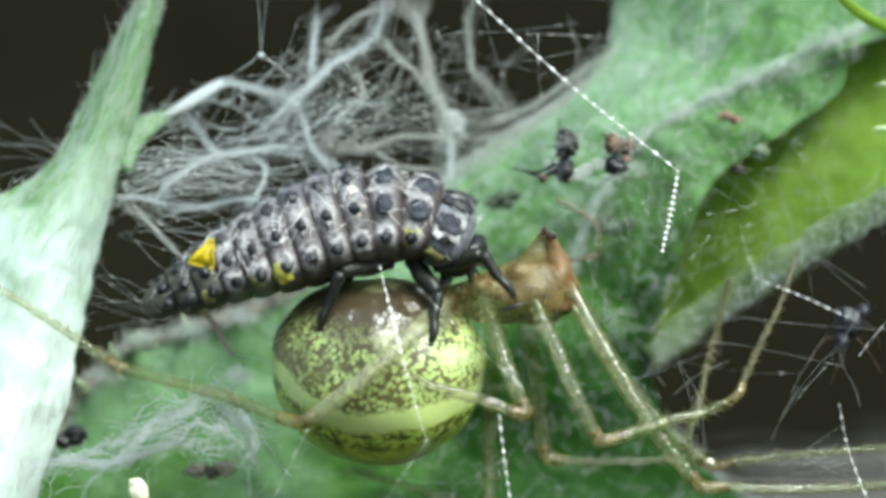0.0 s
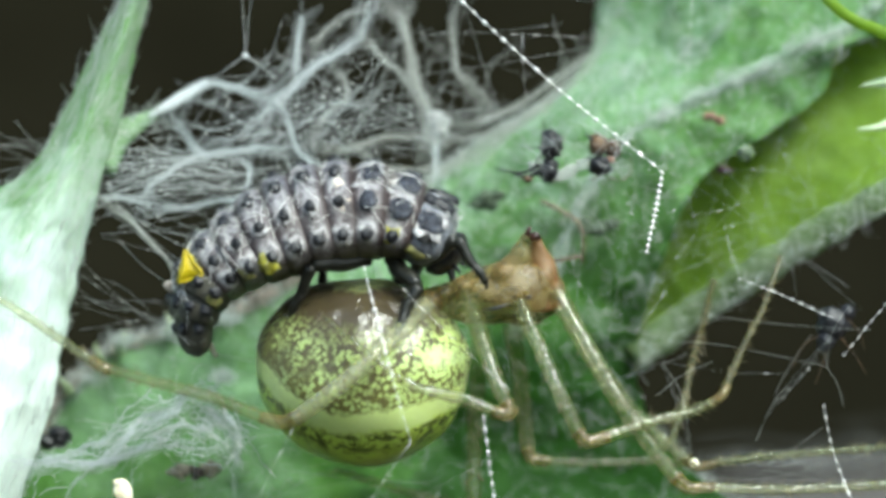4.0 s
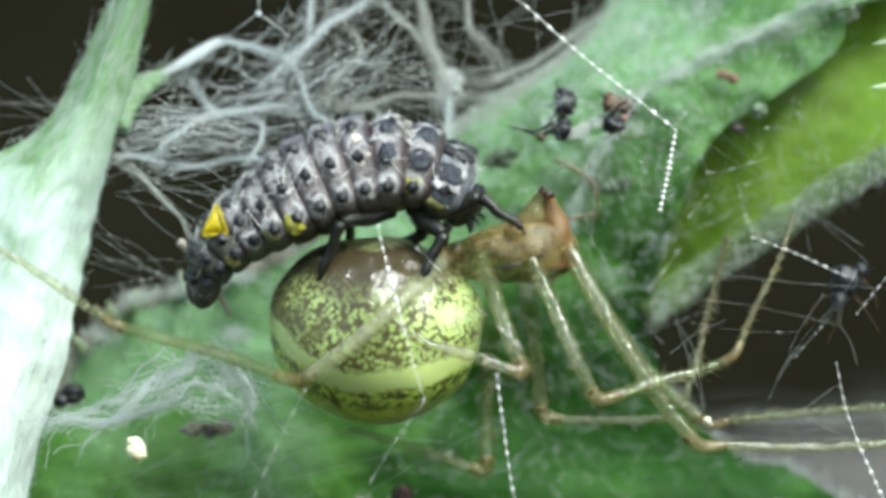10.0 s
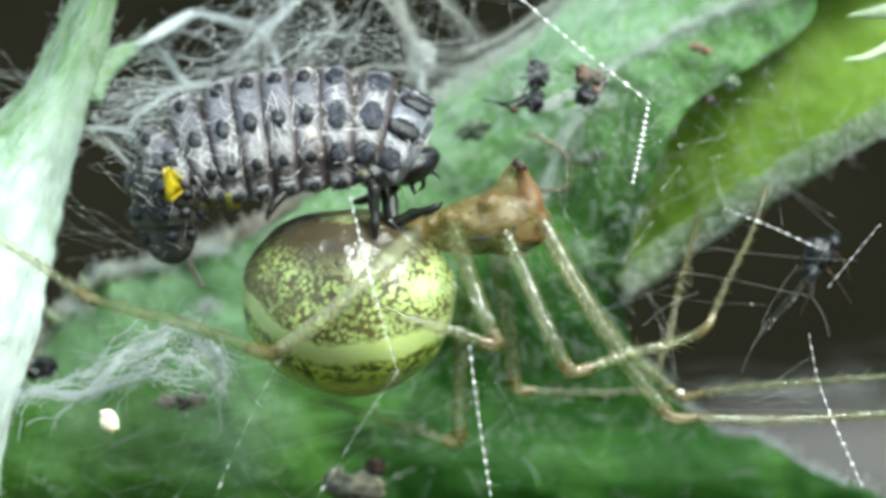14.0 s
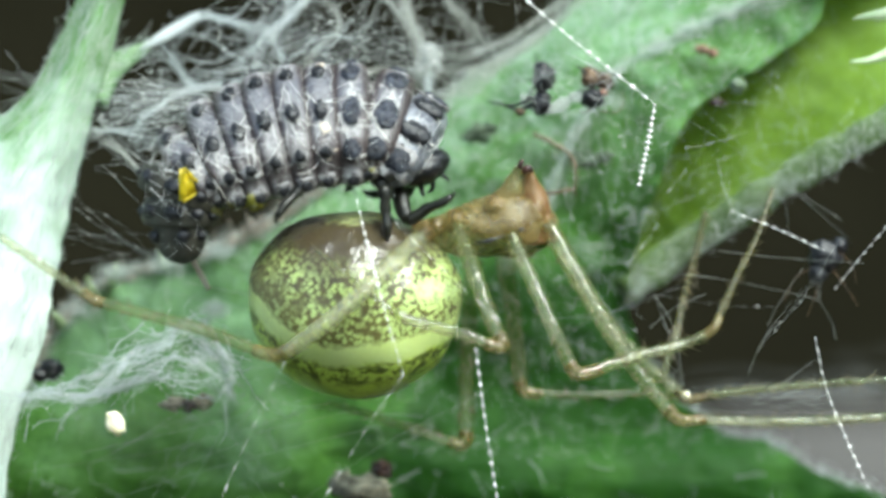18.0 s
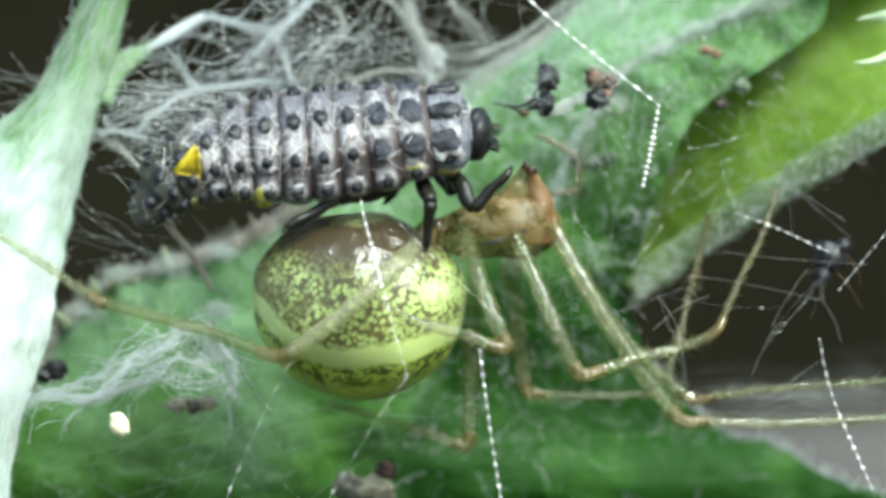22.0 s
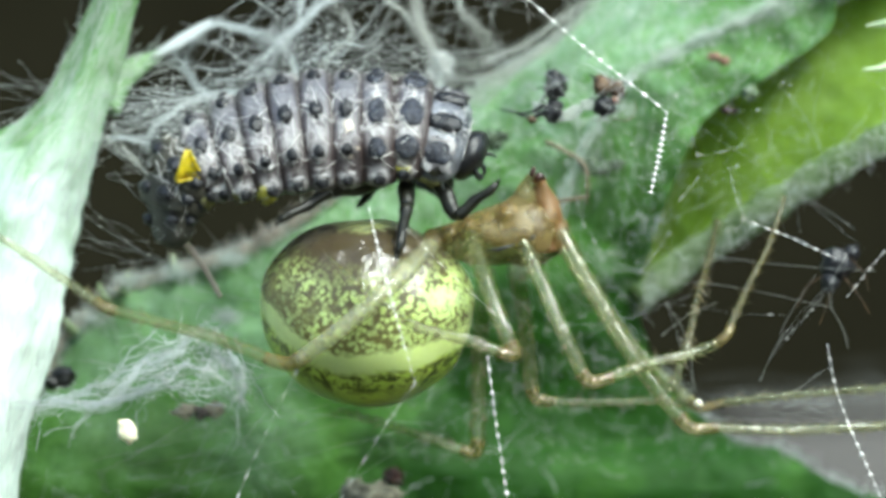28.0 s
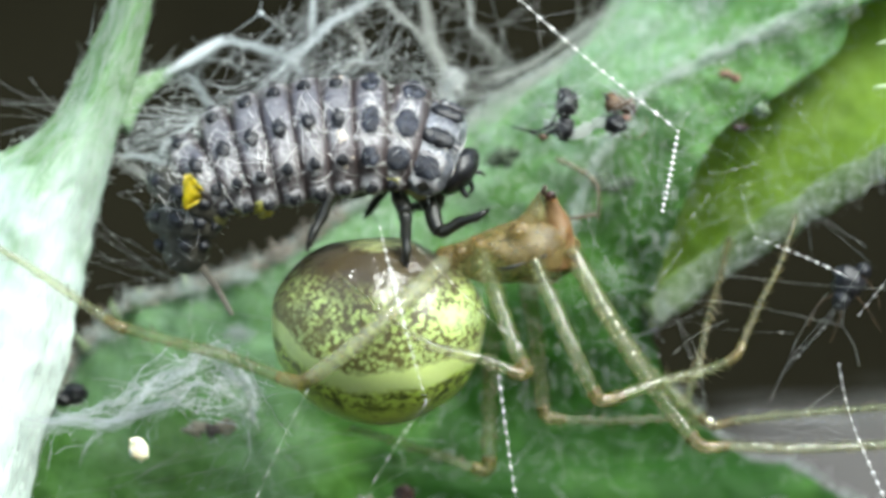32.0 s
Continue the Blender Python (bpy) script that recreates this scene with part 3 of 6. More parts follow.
def build_big_leaf():
    root = thing("thistle_leaf", at(700, 1200, 6), "large green thistle leaf with hairy midrib and felted margin", "leaf")
    upper = [(1150, -260, 7), (1088, -120, 7), (1085, 20, 7), (1070, 100, 6.6), (990, 190, 6.2), (850, 275, 5.8), (740, 360, 5.4), (600, 460, 5),
             (470, 540, 4.6), (330, 585, 4.8), (230, 620, 4.8), (140, 700, 4.6), (90, 790, 4.4), (-20, 850, 4.2), (-200, 900, 4.2)]
    rib = [(1700, -130, 4.0), (1560, 25, 4.1), (1440, 85, 4.2), (1300, 155, 4.3), (1200, 205, 4.3), (1120, 260, 4.3), (1060, 350, 4.4), (1010, 470, 4.6),
           (930, 600, 4.8), (800, 730, 4.7), (620, 830, 4.4), (420, 890, 4.0), (240, 930, 3.8), (60, 980, 3.6), (-200, 1050, 3.6)]
    lower = [(1800, -40, 5), (1590, 60, 4.3), (1506, 95, 4.3), (1484, 165, 4.2), (1380, 240, 4.1), (1272, 312, 4.1), (1215, 420, 4.3), (1168, 560, 5.0),
             (1152, 660, 5.6), (1195, 775, 6.0), (1312, 880, 6.2), (1400, 905, 6.0), (1490, 955, 5.8), (1640, 1030, 6), (1700, 1260, 7)]
    bm, front = sheet([upper, rib, lower], 150, 60, 0.16, 0.55, 3.1)
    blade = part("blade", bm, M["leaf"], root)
    blade.data.materials.append(M["fold"])
    for i in range(150):
        for k in range(30, 60):
            for side in (0, 1):
                blade.data.polygons[i * 122 + 2 * k + side].material_index = 1
    bm = bmesh.new()
    line = curve_through([at(u, v, y - 0.12) for u, v, y in rib[:9]], 60)
    tube(bm, line, [0.10 + 0.03 * math.sin(i * 0.9) for i in range(61)], 8, 0.6)
    part("midrib", bm, M["rib"], root, "whitish hairy midrib")
    rng = random.Random(11)
    # felted upper margin: uneven lumps and spines
    rim = curve_through([at(u, v, y - 0.05) for u, v, y in upper[4:]], 120)
    bm = bmesh.new()
    tube(bm, rim, [0.05 + 0.20 * max(0, noise.noise(Vector((i * 0.55, 2, 0)))) for i in range(121)], 7)
    part("margin", bm, M["felt_rim"], root, "grey felted leaf margin")
    for u, v, du, dv in ((240, 618, 8, -34), (150, 692, -18, -26), (205, 640, -10, -34), (330, 588, -6, -36), (90, 792, -34, -12)):
        bm = bmesh.new()
        a, b = at(u, v, 4.5), at(u + du, v + dv, 4.0)
        tube(bm, [a, a.lerp(b, 0.5), b], [0.12, 0.06, 0.012], 7)
        part("margin_spine", bm, M["spine"], root)
    # soft white hair on the rib, the margin and the blade
    r1 = [(line[rng.randrange(60)] + Vector((rng.gauss(0, .1), -0.1, rng.gauss(0, .1))), (rng.gauss(0, 1), -0.6, rng.gauss(0, 1))) for _ in range(1500)]
    v, f = hairs(rng, r1, 0.22, 0.007, (0, -0.2, 0), 0.4)
    mesh_of("midrib_hair", v, f, M["hair"], root)["kind"] = "stuff"
    r2 = [(rim[rng.randrange(120)], (rng.gauss(0, 1), -0.4, rng.gauss(0.3, 1))) for _ in range(4200)]
    v, f = hairs(rng, r2, 0.27, 0.007, (0, -0.2, 0.2), 0.4)
    mesh_of("margin_hair", v, f, M["hair"], root)["kind"] = "stuff"
    # a coarser dry fringe on the outer margin
    outer = rim[40:]
    r4 = [(outer[rng.randrange(len(outer))] + Vector((0, -0.1, rng.uniform(-0.15, 0.05))), (rng.gauss(-0.4, 0.6), -0.5, rng.gauss(0.9, 0.4))) for _ in range(420)]
    v, f = hairs(rng, r4, 0.30, 0.022, (-0.1, -0.1, 0.2), 0.3)
    mesh_of("margin_fringe", v, f, M["dry"], root, "greyish pink dry fringe")["kind"] = "stuff"
    v, f = hairs(rng, roots_on(front, rng, 5000, (0, 0.62), (0, 0.5)) + roots_on(front, rng, 1800, (0, 0.75), (0.5, 1)), 0.24, 0.005, (0.3, 0, -0.3), 0.9)
    mesh_of("blade_hair", v, f, M["hair"], root)["kind"] = "stuff"
    # tufts of matted wool along the rib and on the upper blade
    for u, v, y, size, n in ((1195, 198, 3.9, 0.20, 90), (1322, 137, 3.9, 0.22, 120), (1400, 122, 3.95, 0.16, 70), (1480, 66, 3.8, 0.26, 140), (1262, 165, 3.9, 0.18, 70),
                             (1140, 122, 5.2, 0.24, 90), (1328, 44, 5.0, 0.26, 90), (1235, 95, 5.0, 0.18, 50), (1150, 235, 4.2, 0.18, 80), (1110, 300, 4.0, 0.2, 70),
                             (1195, 420, 4.2, 0.2, 34), (1180, 500, 4.4, 0.22, 36), (1085, 560, 4.4, 0.2, 26), (426, 564, 4.0, 0.13, 220), (419, 667, 4.0, 0.11, 200), (244, 601, 4.1, 0.14, 220), (330, 588, 4.1, 0.2, 160), (180, 668, 4.1, 0.18, 140)):
        c = at(u, v, y)
        roots = [(c + Vector((rng.gauss(0, size), rng.gauss(0, 0.05), rng.gauss(0, size * 0.5))), (rng.gauss(0.6, 1), -0.3, rng.gauss(0.3, 0.7))) for _ in range(n)]
        vs, fs = hairs(rng, roots, 0.20, 0.007, (0, 0, 0), 0.3)
        mesh_of("wool_tuft", vs, fs, M["hair"], root, "pale tuft of matted wool")["kind"] = "stuff"
    # dust specks and torn silk on the blade
    verts, faces = [], []
    for q, nor in roots_on(front, rng, 420, (0.05, 0.9), (0.0, 0.95)):
        r = 0.012 + 0.03 * rng.random() ** 3
        n = len(verts)
        verts += [q + nor * 0.05 + Vector(o) * r * rng.uniform(0.6, 1.3) for o in ((1, 0, 0), (0, 1, 0), (-1, 0, 0), (0, -1, 0), (0, 0, 1), (0, 0, -1))]
        for k in range(4):
            faces += [(n + k, n + (k + 1) % 4, n + 4), (n + (k + 1) % 4, n + k, n + 5)]
    mesh_of("dust_speck", verts, faces, M["hair"], root)["kind"] = "stuff"
    wisps = []
    for q, nor in roots_on(front, rng, 160, (0.05, 0.95), (0.0, 0.95)):
        turn, pts, p = rng.uniform(0, 6.28), [], q + nor * 0.10
        for _ in range(8):
            pts.append(p.copy())
            turn += rng.gauss(0, 0.5)
            p = p + Vector((math.cos(turn), -0.2, math.sin(turn))) * 0.09
        wisps.append((pts, rng.uniform(0.004, 0.009)))
    thread_mesh("torn_silk", wisps, M["silk_fine"], root)
    # lower edge hair where the blade ends against the pale ground
    tip = curve_through([at(u, v, y) for u, v, y in lower[9:14]], 50)
    r3 = [(tip[rng.randrange(50)], (rng.gauss(0.3, .6), -0.3, 1)) for _ in range(260)]
    v, f = hairs(rng, r3, 0.32, 0.009, (0, 0, 0.3), 0.5)
    mesh_of("edge_hair", v, f, M["hair"], root)["kind"] = "stuff"


def build_lobe():
    root = thing("leaf_lobe", at(1400, 600, 7), "yellow-green translucent leaf lobe with a thick felted edge", "leaf")
    top = [(1900, -150, 5.0), (1640, -60, 5.0), (1480, 60, 5.0), (1330, 190, 5.0), (1220, 330, 5.2), (1150, 500, 5.6), (1120, 620, 5.7)]
    mid = [(2000, 60, 4.5), (1700, 150, 4.5), (1500, 270, 4.6), (1370, 370, 4.8), (1280, 450, 5.1), (1200, 560, 5.6), (1140, 640, 5.7)]
    low = [(2000, 220, 3.5), (1720, 320, 3.5), (1560, 392, 3.7), (1440, 462, 4.1), (1340, 525, 4.6), (1240, 590, 5.1), (1150, 655, 5.4)]
    bm, front = sheet([top, mid, low], 70, 40, 0.16, 0.3, 8.3)
    part("blade", bm, M["lobe"], root)
    edge = curve_through([at(u, v - 28 + 8 * (i == 6), y - 0.1) for i, (u, v, y) in enumerate(low)], 60)
    bm = bmesh.new()
    tube(bm, edge, [0.31 + 0.02 * (i / 60) + 0.14 * noise.noise(Vector((i * 0.35, 8, 0))) for i in range(61)], 10, 0.35)
    part("rolled_edge", bm, M["felt_edge"], root, "thick grey-green felted edge")
    rng = random.Random(5)
    r = [(edge[rng.randrange(60)] + Vector((0, -0.1, rng.uniform(-.3, .3))), (rng.gauss(0, 1), -0.5, rng.gauss(-0.2, 1))) for _ in range(1800)]
    v, f = hairs(rng, r, 0.2, 0.006, (0, -0.2, 0), 0.4)
    mesh_of("edge_hair", v, f, M["hair"], root)["kind"] = "stuff"
    v, f = hairs(rng, roots_on(front, rng, 500), 0.5, 0.005, (0.3, 0, -0.3), 0.9)
    mesh_of("blade_hair", v, f, M["hair"], root)["kind"] = "stuff"


def build_stalk():
    root = thing("felted_stalk", at(20, 1100, 1), "white-felted green thistle leaf stalk with a side spine", "leaf stalk")
    left = [(-260, 1250, 0), (-200, 800, 0.5), (-170, 520, 1.2), (-60, 372, 1.5), (10, 340, 1.7), (62, 312, 1.8), (106, 264, 1.9), (130, 215, 2.0), (158, 160, 2.1), (183, 108, 2.3), (210, 52, 2.4), (243, -10, 2.6), (300, -200, 2.8)]
    mid = [(-60, 1250, -0.9), (-20, 880, -0.5), (20, 650, 0.0), (60, 480, 0.4), (115, 350, 0.8), (170, 240, 1.2), (210, 150, 1.5), (240, 70, 1.7), (268, -15, 1.9), (325, -200, 2.2)]
    right = [(20, 1250, 0), (62, 900, 0.4), (112, 740, 0.8), (140, 600, 1.1), (168, 470, 1.4), (198, 350, 1.6), (236, 220, 1.9), (262, 110, 2.2), (292, -10, 2.4), (350, -200, 2.7)]
    bm, front = sheet([left, mid, right], 110, 26, 0.2, 0.25, 1.7)
    part("blade", bm, M["felt"], root)
    rng = random.Random(21)
    # long felt fibres lying along the stalk, thinner above
    n, m = 110, 26
    roots = []
    for _ in range(2200):
        i = int(n * rng.random() ** 1.4)
        k = rng.randrange(m)
        i = min(i, n - 2)
        q = front[i][k].lerp(front[i][k + 1], rng.random()) + Vector((0, -0.02, 0))
        roots.append((q, (front[i + 1][k] - front[i][k]).normalized() * 2.2 + Vector((0, -0.25, 0))))
    v, f = hairs(rng, roots, 0.6, 0.007, (0, 0, 0), 0.3)
    mesh_of("felt_fibre", v, f, M["hair"], root, "white felt fibres")["kind"] = "stuff"
    for d in (-1, 1):
        col = 0 if d < 0 else m
        r = [(front[rng.randrange(n)][col], (d * 1.0, -0.2, rng.uniform(-0.3, 0.9))) for _ in range(260)]
        v, f = hairs(rng, r, 0.12, 0.006, (0, 0, 0), 0.5)
        mesh_of("edge_hair", v, f, M["hair"], root)["kind"] = "stuff"
    # side spine
    bm = bmesh.new()
    line = curve_through([at(195, 285, 1.9), at(228, 245, 2.3), at(262, 222, 2.6), at(302, 200, 2.9)], 20)
    tube(bm, line, [0.46 - 0.36 * (i / 20) ** 0.9 for i in range(21)], 12, 0.4)
    part("side_spine", bm, M["side_green"], root, "green side spine")
    r = [(line[rng.randrange(21)] + Vector((rng.gauss(0, 0.14), -0.12, rng.gauss(0, 0.14))), (1.0, -0.2, 0.7)) for _ in range(170)]
    v, f = hairs(rng, r, 0.26, 0.006, (0, 0, 0), 0.5)
    mesh_of("spine_wool", v, f, M["hair"], root)["kind"] = "stuff"
    bm = bmesh.new()
    line = curve_through([at(292, 205, 2.7), at(335, 180, 2.9), at(395, 143, 3.2)], 10)
    tube(bm, line, [0.11 * math.sin(math.pi * (0.10 + 0.76 * i / 10)) for i in range(11)], 8, 0.6)
    part("spine_tip", bm, M["silk"], root, "silk-wrapped white spine tip")


build_big_leaf()
build_lobe()
build_stalk()


def build_pale_ground():
    # added block standing for the pale blurred ground behind the leaf
    bm = bmesh.new()
    blob(bm, (104, 230, -118), (135, 40, 125), 0.08, 30, 40, 4.0)
    for vert in bm.verts:
        vert.co.z = min(vert.co.z, -20.7 + 2.5 * noise.noise(vert.co * 0.03))
    tagged(part("stone", bm, M["stone"]), "pale grey-brown blurred ground, built as a flat-topped block on the soil", "stone")


build_pale_ground()


# ---- spider ----
ABDOMEN, ABD = at(670, 658, 0), (1.85, 1.65, 1.66)


def on_abdomen(u, v, lift=0.05):
    """The point of the abdomen's near skin at u, v, or None beside it."""
    q = at(u, v, 0) - ABDOMEN
    s = 1 - (q.x / ABD[0]) ** 2 - (q.z / ABD[2]) ** 2
    return at(u, v, -ABD[1] * math.sqrt(s) - lift) if s > 0.02 else None


def build_spider():
    root = thing("spider", at(700, 880, 2), "pale green comb-footed spider with a cream-banded round abdomen, in its web", "spider")
    bm = bmesh.new()
    blob(bm, (0, 0, 0), ABD, 0.03, 40, 56, 2.0)
    for vert in bm.verts:
        k = vert.co.z / ABD[2]
        wide = 1 + 0.10 * k * (1 - abs(k))
        if vert.co.x < 0 < k < 0.99:
            wide = (1 - k ** 2.7) ** 0.4545 / math.sqrt(1 - k * k)
        vert.co.x *= wide + 0.03 * (1 - k * k)
    part("abdomen", bm, M["abdomen"], root, "cream-banded yellow-green abdomen with brown flecked top", place=Matrix.Translation(ABDOMEN * MM - root.location))
    # front body: a wedge that rises to the jaws
    bm = bmesh.new()
    line = curve_through([at(762, 545, 0.2), at(830, 533, 0), at(890, 523, -0.1), at(945, 517, -0.1), at(990, 522, 0), at(1022, 532, 0)], 40)
    span = ((0, 0.22), (0.24, 0.36), (0.48, 0.50), (0.70, 0.60), (0.88, 0.50), (1.0, 0.24))

    def girth(f):
        for (f0, r0), (f1, r1) in zip(span, span[1:]):
            if f <= f1:
                return r0 + (r1 - r0) * (f - f0) / (f1 - f0)

    tube(bm, line, [girth(i / 40) for i in range(41)], 32, 0.8)
    for vert in bm.verts:
        vert.co += 0.05 * noise.noise_vector(vert.co * 2.6) + 0.015 * noise.noise_vector(vert.co * 7)
    part("carapace", bm, M["carapace"], root, "honey-brown translucent carapace")
    for pts, r, material in (((at(928, 535, 0.0), at(938, 482, -0.08), at(953, 444, -0.18), at(962, 412, -0.25)), (0.56, 0.45, 0.27, 0.08), "carapace"),
                             ((at(984, 540, 0.05), at(987, 485, -0.08), at(982, 448, -0.15), at(973, 418, -0.2)), (0.46, 0.35, 0.22, 0.08), "jaw")):
        bm = bmesh.new()
        rads = curve_through([(x, 0, 0) for x in r], 20)
        tube(bm, curve_through(pts, 20), [q.x for q in rads], 18, 0.9)
        for vert in bm.verts:
            vert.co += 0.04 * noise.noise_vector(vert.co * 4)
        part("jaw", bm, M[material], root, "amber jaw with a dark tip")
    for pts, r in ((((960, 416), (963, 408), (966, 400)), 0.035), (((968, 424), (975, 416), (984, 422)), 0.06)):
        bm = bmesh.new()
        tube(bm, curve_through([at(u, v, -0.42) for u, v in pts], 8), [0.015 + r * math.sin(math.pi * (0.2 + 0.72 * i / 8)) for i in range(9)], 8)
        part("fang", bm, M["chestnut"], root, "dark chestnut fang")
    for u, v, y, r in ((788, 535, -0.5, 0.19), (815, 520, -0.45, 0.13), (848, 512, -0.5, 0.17), (880, 500, -0.45, 0.13), (918, 488, -0.5, 0.19), (946, 510, -0.5, 0.17), (955, 478, -0.45, 0.13), (988, 496, -0.4, 0.18), (1008, 516, -0.3, 0.17)):
        bm = bmesh.new()
        blob(bm, at(u, v, y + 0.16), (r * 1.15, r * 1.1, r * 1.3), 0.35, 16, 20, u * 0.1)
        part("coxa", bm, M["coxa"], root, "glossy leg base")
    for pts in (((880, 548), (905, 545), (932, 536)), ((958, 528), (963, 525), (968, 523))):
        bm = bmesh.new()
        tube(bm, [at(u, v, -0.70) for u, v in pts], [0.012, 0.04, 0.012], 6)
        part("side_mark", bm, M["black"], root, "thin black streak")

    def leg(pieces, far=False):
        """pieces: rows of (name, points of (u, v, y), start and end radius)."""
        holder = None
        for name, pts, r0, r1 in pieces:
            bm = bmesh.new()
            n = max(12, int(26 * sum((at(*a) - at(*b)).length for a, b in zip(pts, pts[1:]))))
            line = curve_through([at(*q) for q in pts], n)
            tube(bm, line, [(r0 + (r1 - r0) * i / n) * (1.05 + 0.055 * math.sin(i * 1.9)) for i in range(n + 1)], 12)
            holder = part(name, bm, M["joint"] if name == "joint" else M["tarsus"] if name == "tarsus" and pts[0][0] > 1000 else M["shaded_leg"] if far else M["front_leg"] if name == "femur" and pts[-1][0] < 600 else M["leg"], root)
            rng = random.Random(int(pts[0][0] * 7 + pts[0][1]))
            rr = []
            for _ in range(int(34 * (line[-1] - line[0]).length) if name != "joint" else 6):
                i = rng.randrange(n)
                w = (line[i + 1] - line[i]).normalized()
                d = w.orthogonal().normalized()
                d = Matrix.Rotation(rng.uniform(0, 6.28), 3, w) @ d
                q = line[i].lerp(line[i + 1], rng.random()) + d * (r0 + (r1 - r0) * i / n) * 0.7
                rr.append((q, d + w * 0.9))
            v, f = hairs(rng, rr, 0.17, 0.007, (0, 0, 0), 0.15)
            h = mesh_of("leg_hair", v, f, M["bristle"], root)
            h["kind"] = "stuff"

    # left-reaching leg
    leg([("femur", [(782, 540, -0.5), (710, 610, -1.8), (630, 680, -2.1), (548, 742, -1.9)], 0.17, 0.13),
         ("joint", [(560, 735, -1.92), (530, 748, -1.85), (490, 738, -1.7)], 0.13, 0.11),
         ("tibia", [(492, 738, -1.7), (400, 702, -1.4), (300, 675, -1.2), (215, 652, -1.0)], 0.10, 0.09),
         ("joint", [(225, 655, -1.0), (205, 648, -1.0), (190, 636, -0.9)], 0.105, 0.09),
         ("tarsus", [(190, 638, -0.9), (120, 590, -0.7), (50, 543, -0.6), (-40, 490, -0.6)], 0.085, 0.05)])
    # leg bent over the abdomen
    leg([("femur", [(850, 520, -0.6), (880, 600, -1.3), (905, 670, -1.7), (925, 718, -1.8)], 0.14, 0.13),
         ("joint", [(922, 710, -1.8), (930, 732, -1.85), (900, 728, -1.9)], 0.13, 0.11),
         ("tibia", [(905, 728, -1.9), (850, 706, -1.9), (770, 686, -1.95), (740, 670, -1.95)], 0.11, 0.08),
         ("tarsus", [(742, 672, -1.95), (700, 642, -1.95), (650, 600, -1.85), (600, 560, -1.6)], 0.05, 0.025)])
    # leg reaching back up at the right
    leg([("femur", [(945, 535, -0.5), (985, 620, -1.0), (1020, 700, -1.3), (1052, 768, -1.4)], 0.14, 0.12),
         ("joint", [(1048, 762, -1.4), (1066, 780, -1.4), (1105, 772, -1.3)], 0.13, 0.11),
         ("tibia", [(1100, 772, -1.3), (1180, 745, -1.1), (1240, 732, -0.9), (1290, 712, -0.8)], 0.11, 0.09),
         ("joint", [(1285, 715, -0.8), (1305, 700, -0.8), (1315, 680, -0.7)], 0.09, 0.08),
         ("tarsus", [(1312, 684, -0.7), (1345, 610, -0.5), (1380, 540, -0.3), (1410, 452, 0)], 0.075, 0.04)])
    # long leg to the lower right
    leg([("femur", [(1010, 515, -0.3), (1075, 630, -0.7), (1150, 750, -0.9), (1228, 850, -1.0)], 0.17, 0.13),
         ("joint", [(1222, 842, -1.0), (1245, 862, -1.0), (1290, 862, -0.9)], 0.13, 0.09),
         ("tibia", [(1285, 862, -0.9), (1400, 866, -0.8), (1520, 862, -0.7), (1720, 850, -0.6)], 0.09, 0.07)])
    # leg beside it
    leg([("femur", [(1020, 530, 0.2), (1090, 650, 0.1), (1170, 750, 0), (1245, 815, 0)], 0.13, 0.10),
         ("joint", [(1238, 810, 0), (1262, 826, 0), (1300, 818, 0)], 0.10, 0.07),
         ("tibia", [(1295, 818, 0), (1400, 806, 0), (1500, 798, 0), (1720, 782, 0)], 0.07, 0.05)])
    # two legs on the far side
    leg([("femur", [(930, 560, 0.6), (945, 650, 0.9), (955, 730, 1.0), (962, 800, 1.0)], 0.16, 0.13),
         ("joint", [(960, 792, 1.0), (970, 812, 1.0), (1000, 815, 1.0)], 0.13, 0.09),
         ("tibia", [(998, 815, 1.0), (1080, 818, 1.0), (1170, 815, 1.0), (1240, 818, 0.9)], 0.08, 0.06)], True)
    leg([("femur", [(880, 580, 0.8), (872, 680, 1.2), (866, 800, 1.3), (866, 890, 1.2)], 0.16, 0.13),
         ("joint", [(866, 882, 1.2), (862, 905, 1.2), (835, 900, 1.2)], 0.14, 0.10),
         ("tibia", [(840, 902, 1.2), (780, 880, 1.3), (700, 855, 1.5), (620, 830, 1.7)], 0.10, 0.05)], True)
    leg([("tarsus", [(1290, 492, 0.8), (1272, 570, 0.8), (1250, 650, 0.7), (1238, 720, 0.5)], 0.05, 0.07),
         ("tibia", [(1238, 715, 0.5), (1225, 750, 0.4), (1215, 790, 0.3)], 0.07, 0.07)])
    bm = bmesh.new()
    blob(bm, at(1256, 818, -0.10), (0.075, 0.07, 0.07), 0.3, 8, 10, 3)
    part("white_bead", bm, M["egg"], root, "white bead at a leg joint")


build_spider()


# ---- beetle larva ----
# segments from tail to head: name, half width, half height, length
SEGMENTS = (("tail", 0.52, 0.46, 0.62), ("segment", 0.74, 0.62, 0.44), ("segment", 0.86, 0.70, 0.46), ("segment", 0.92, 0.74, 0.48),
            ("segment", 0.93, 0.76, 0.50), ("segment", 0.98, 0.80, 0.50), ("segment", 1.00, 0.81, 0.50), ("segment", 1.00, 0.81, 0.50),
            ("segment", 0.97, 0.79, 0.50), ("hind_thorax", 0.96, 0.76, 0.54), ("middle_thorax", 0.90, 0.71, 0.58), ("neck_shield", 0.80, 0.67, 0.66),
            ("head", 0.40, 0.42, 0.36))
TAPER = (0.80, 0.80, 0.86, 0.95, 1.05, 1.14, 1.22, 1.25, 1.25, 1.22, 1.14, 1.04, 1.10)
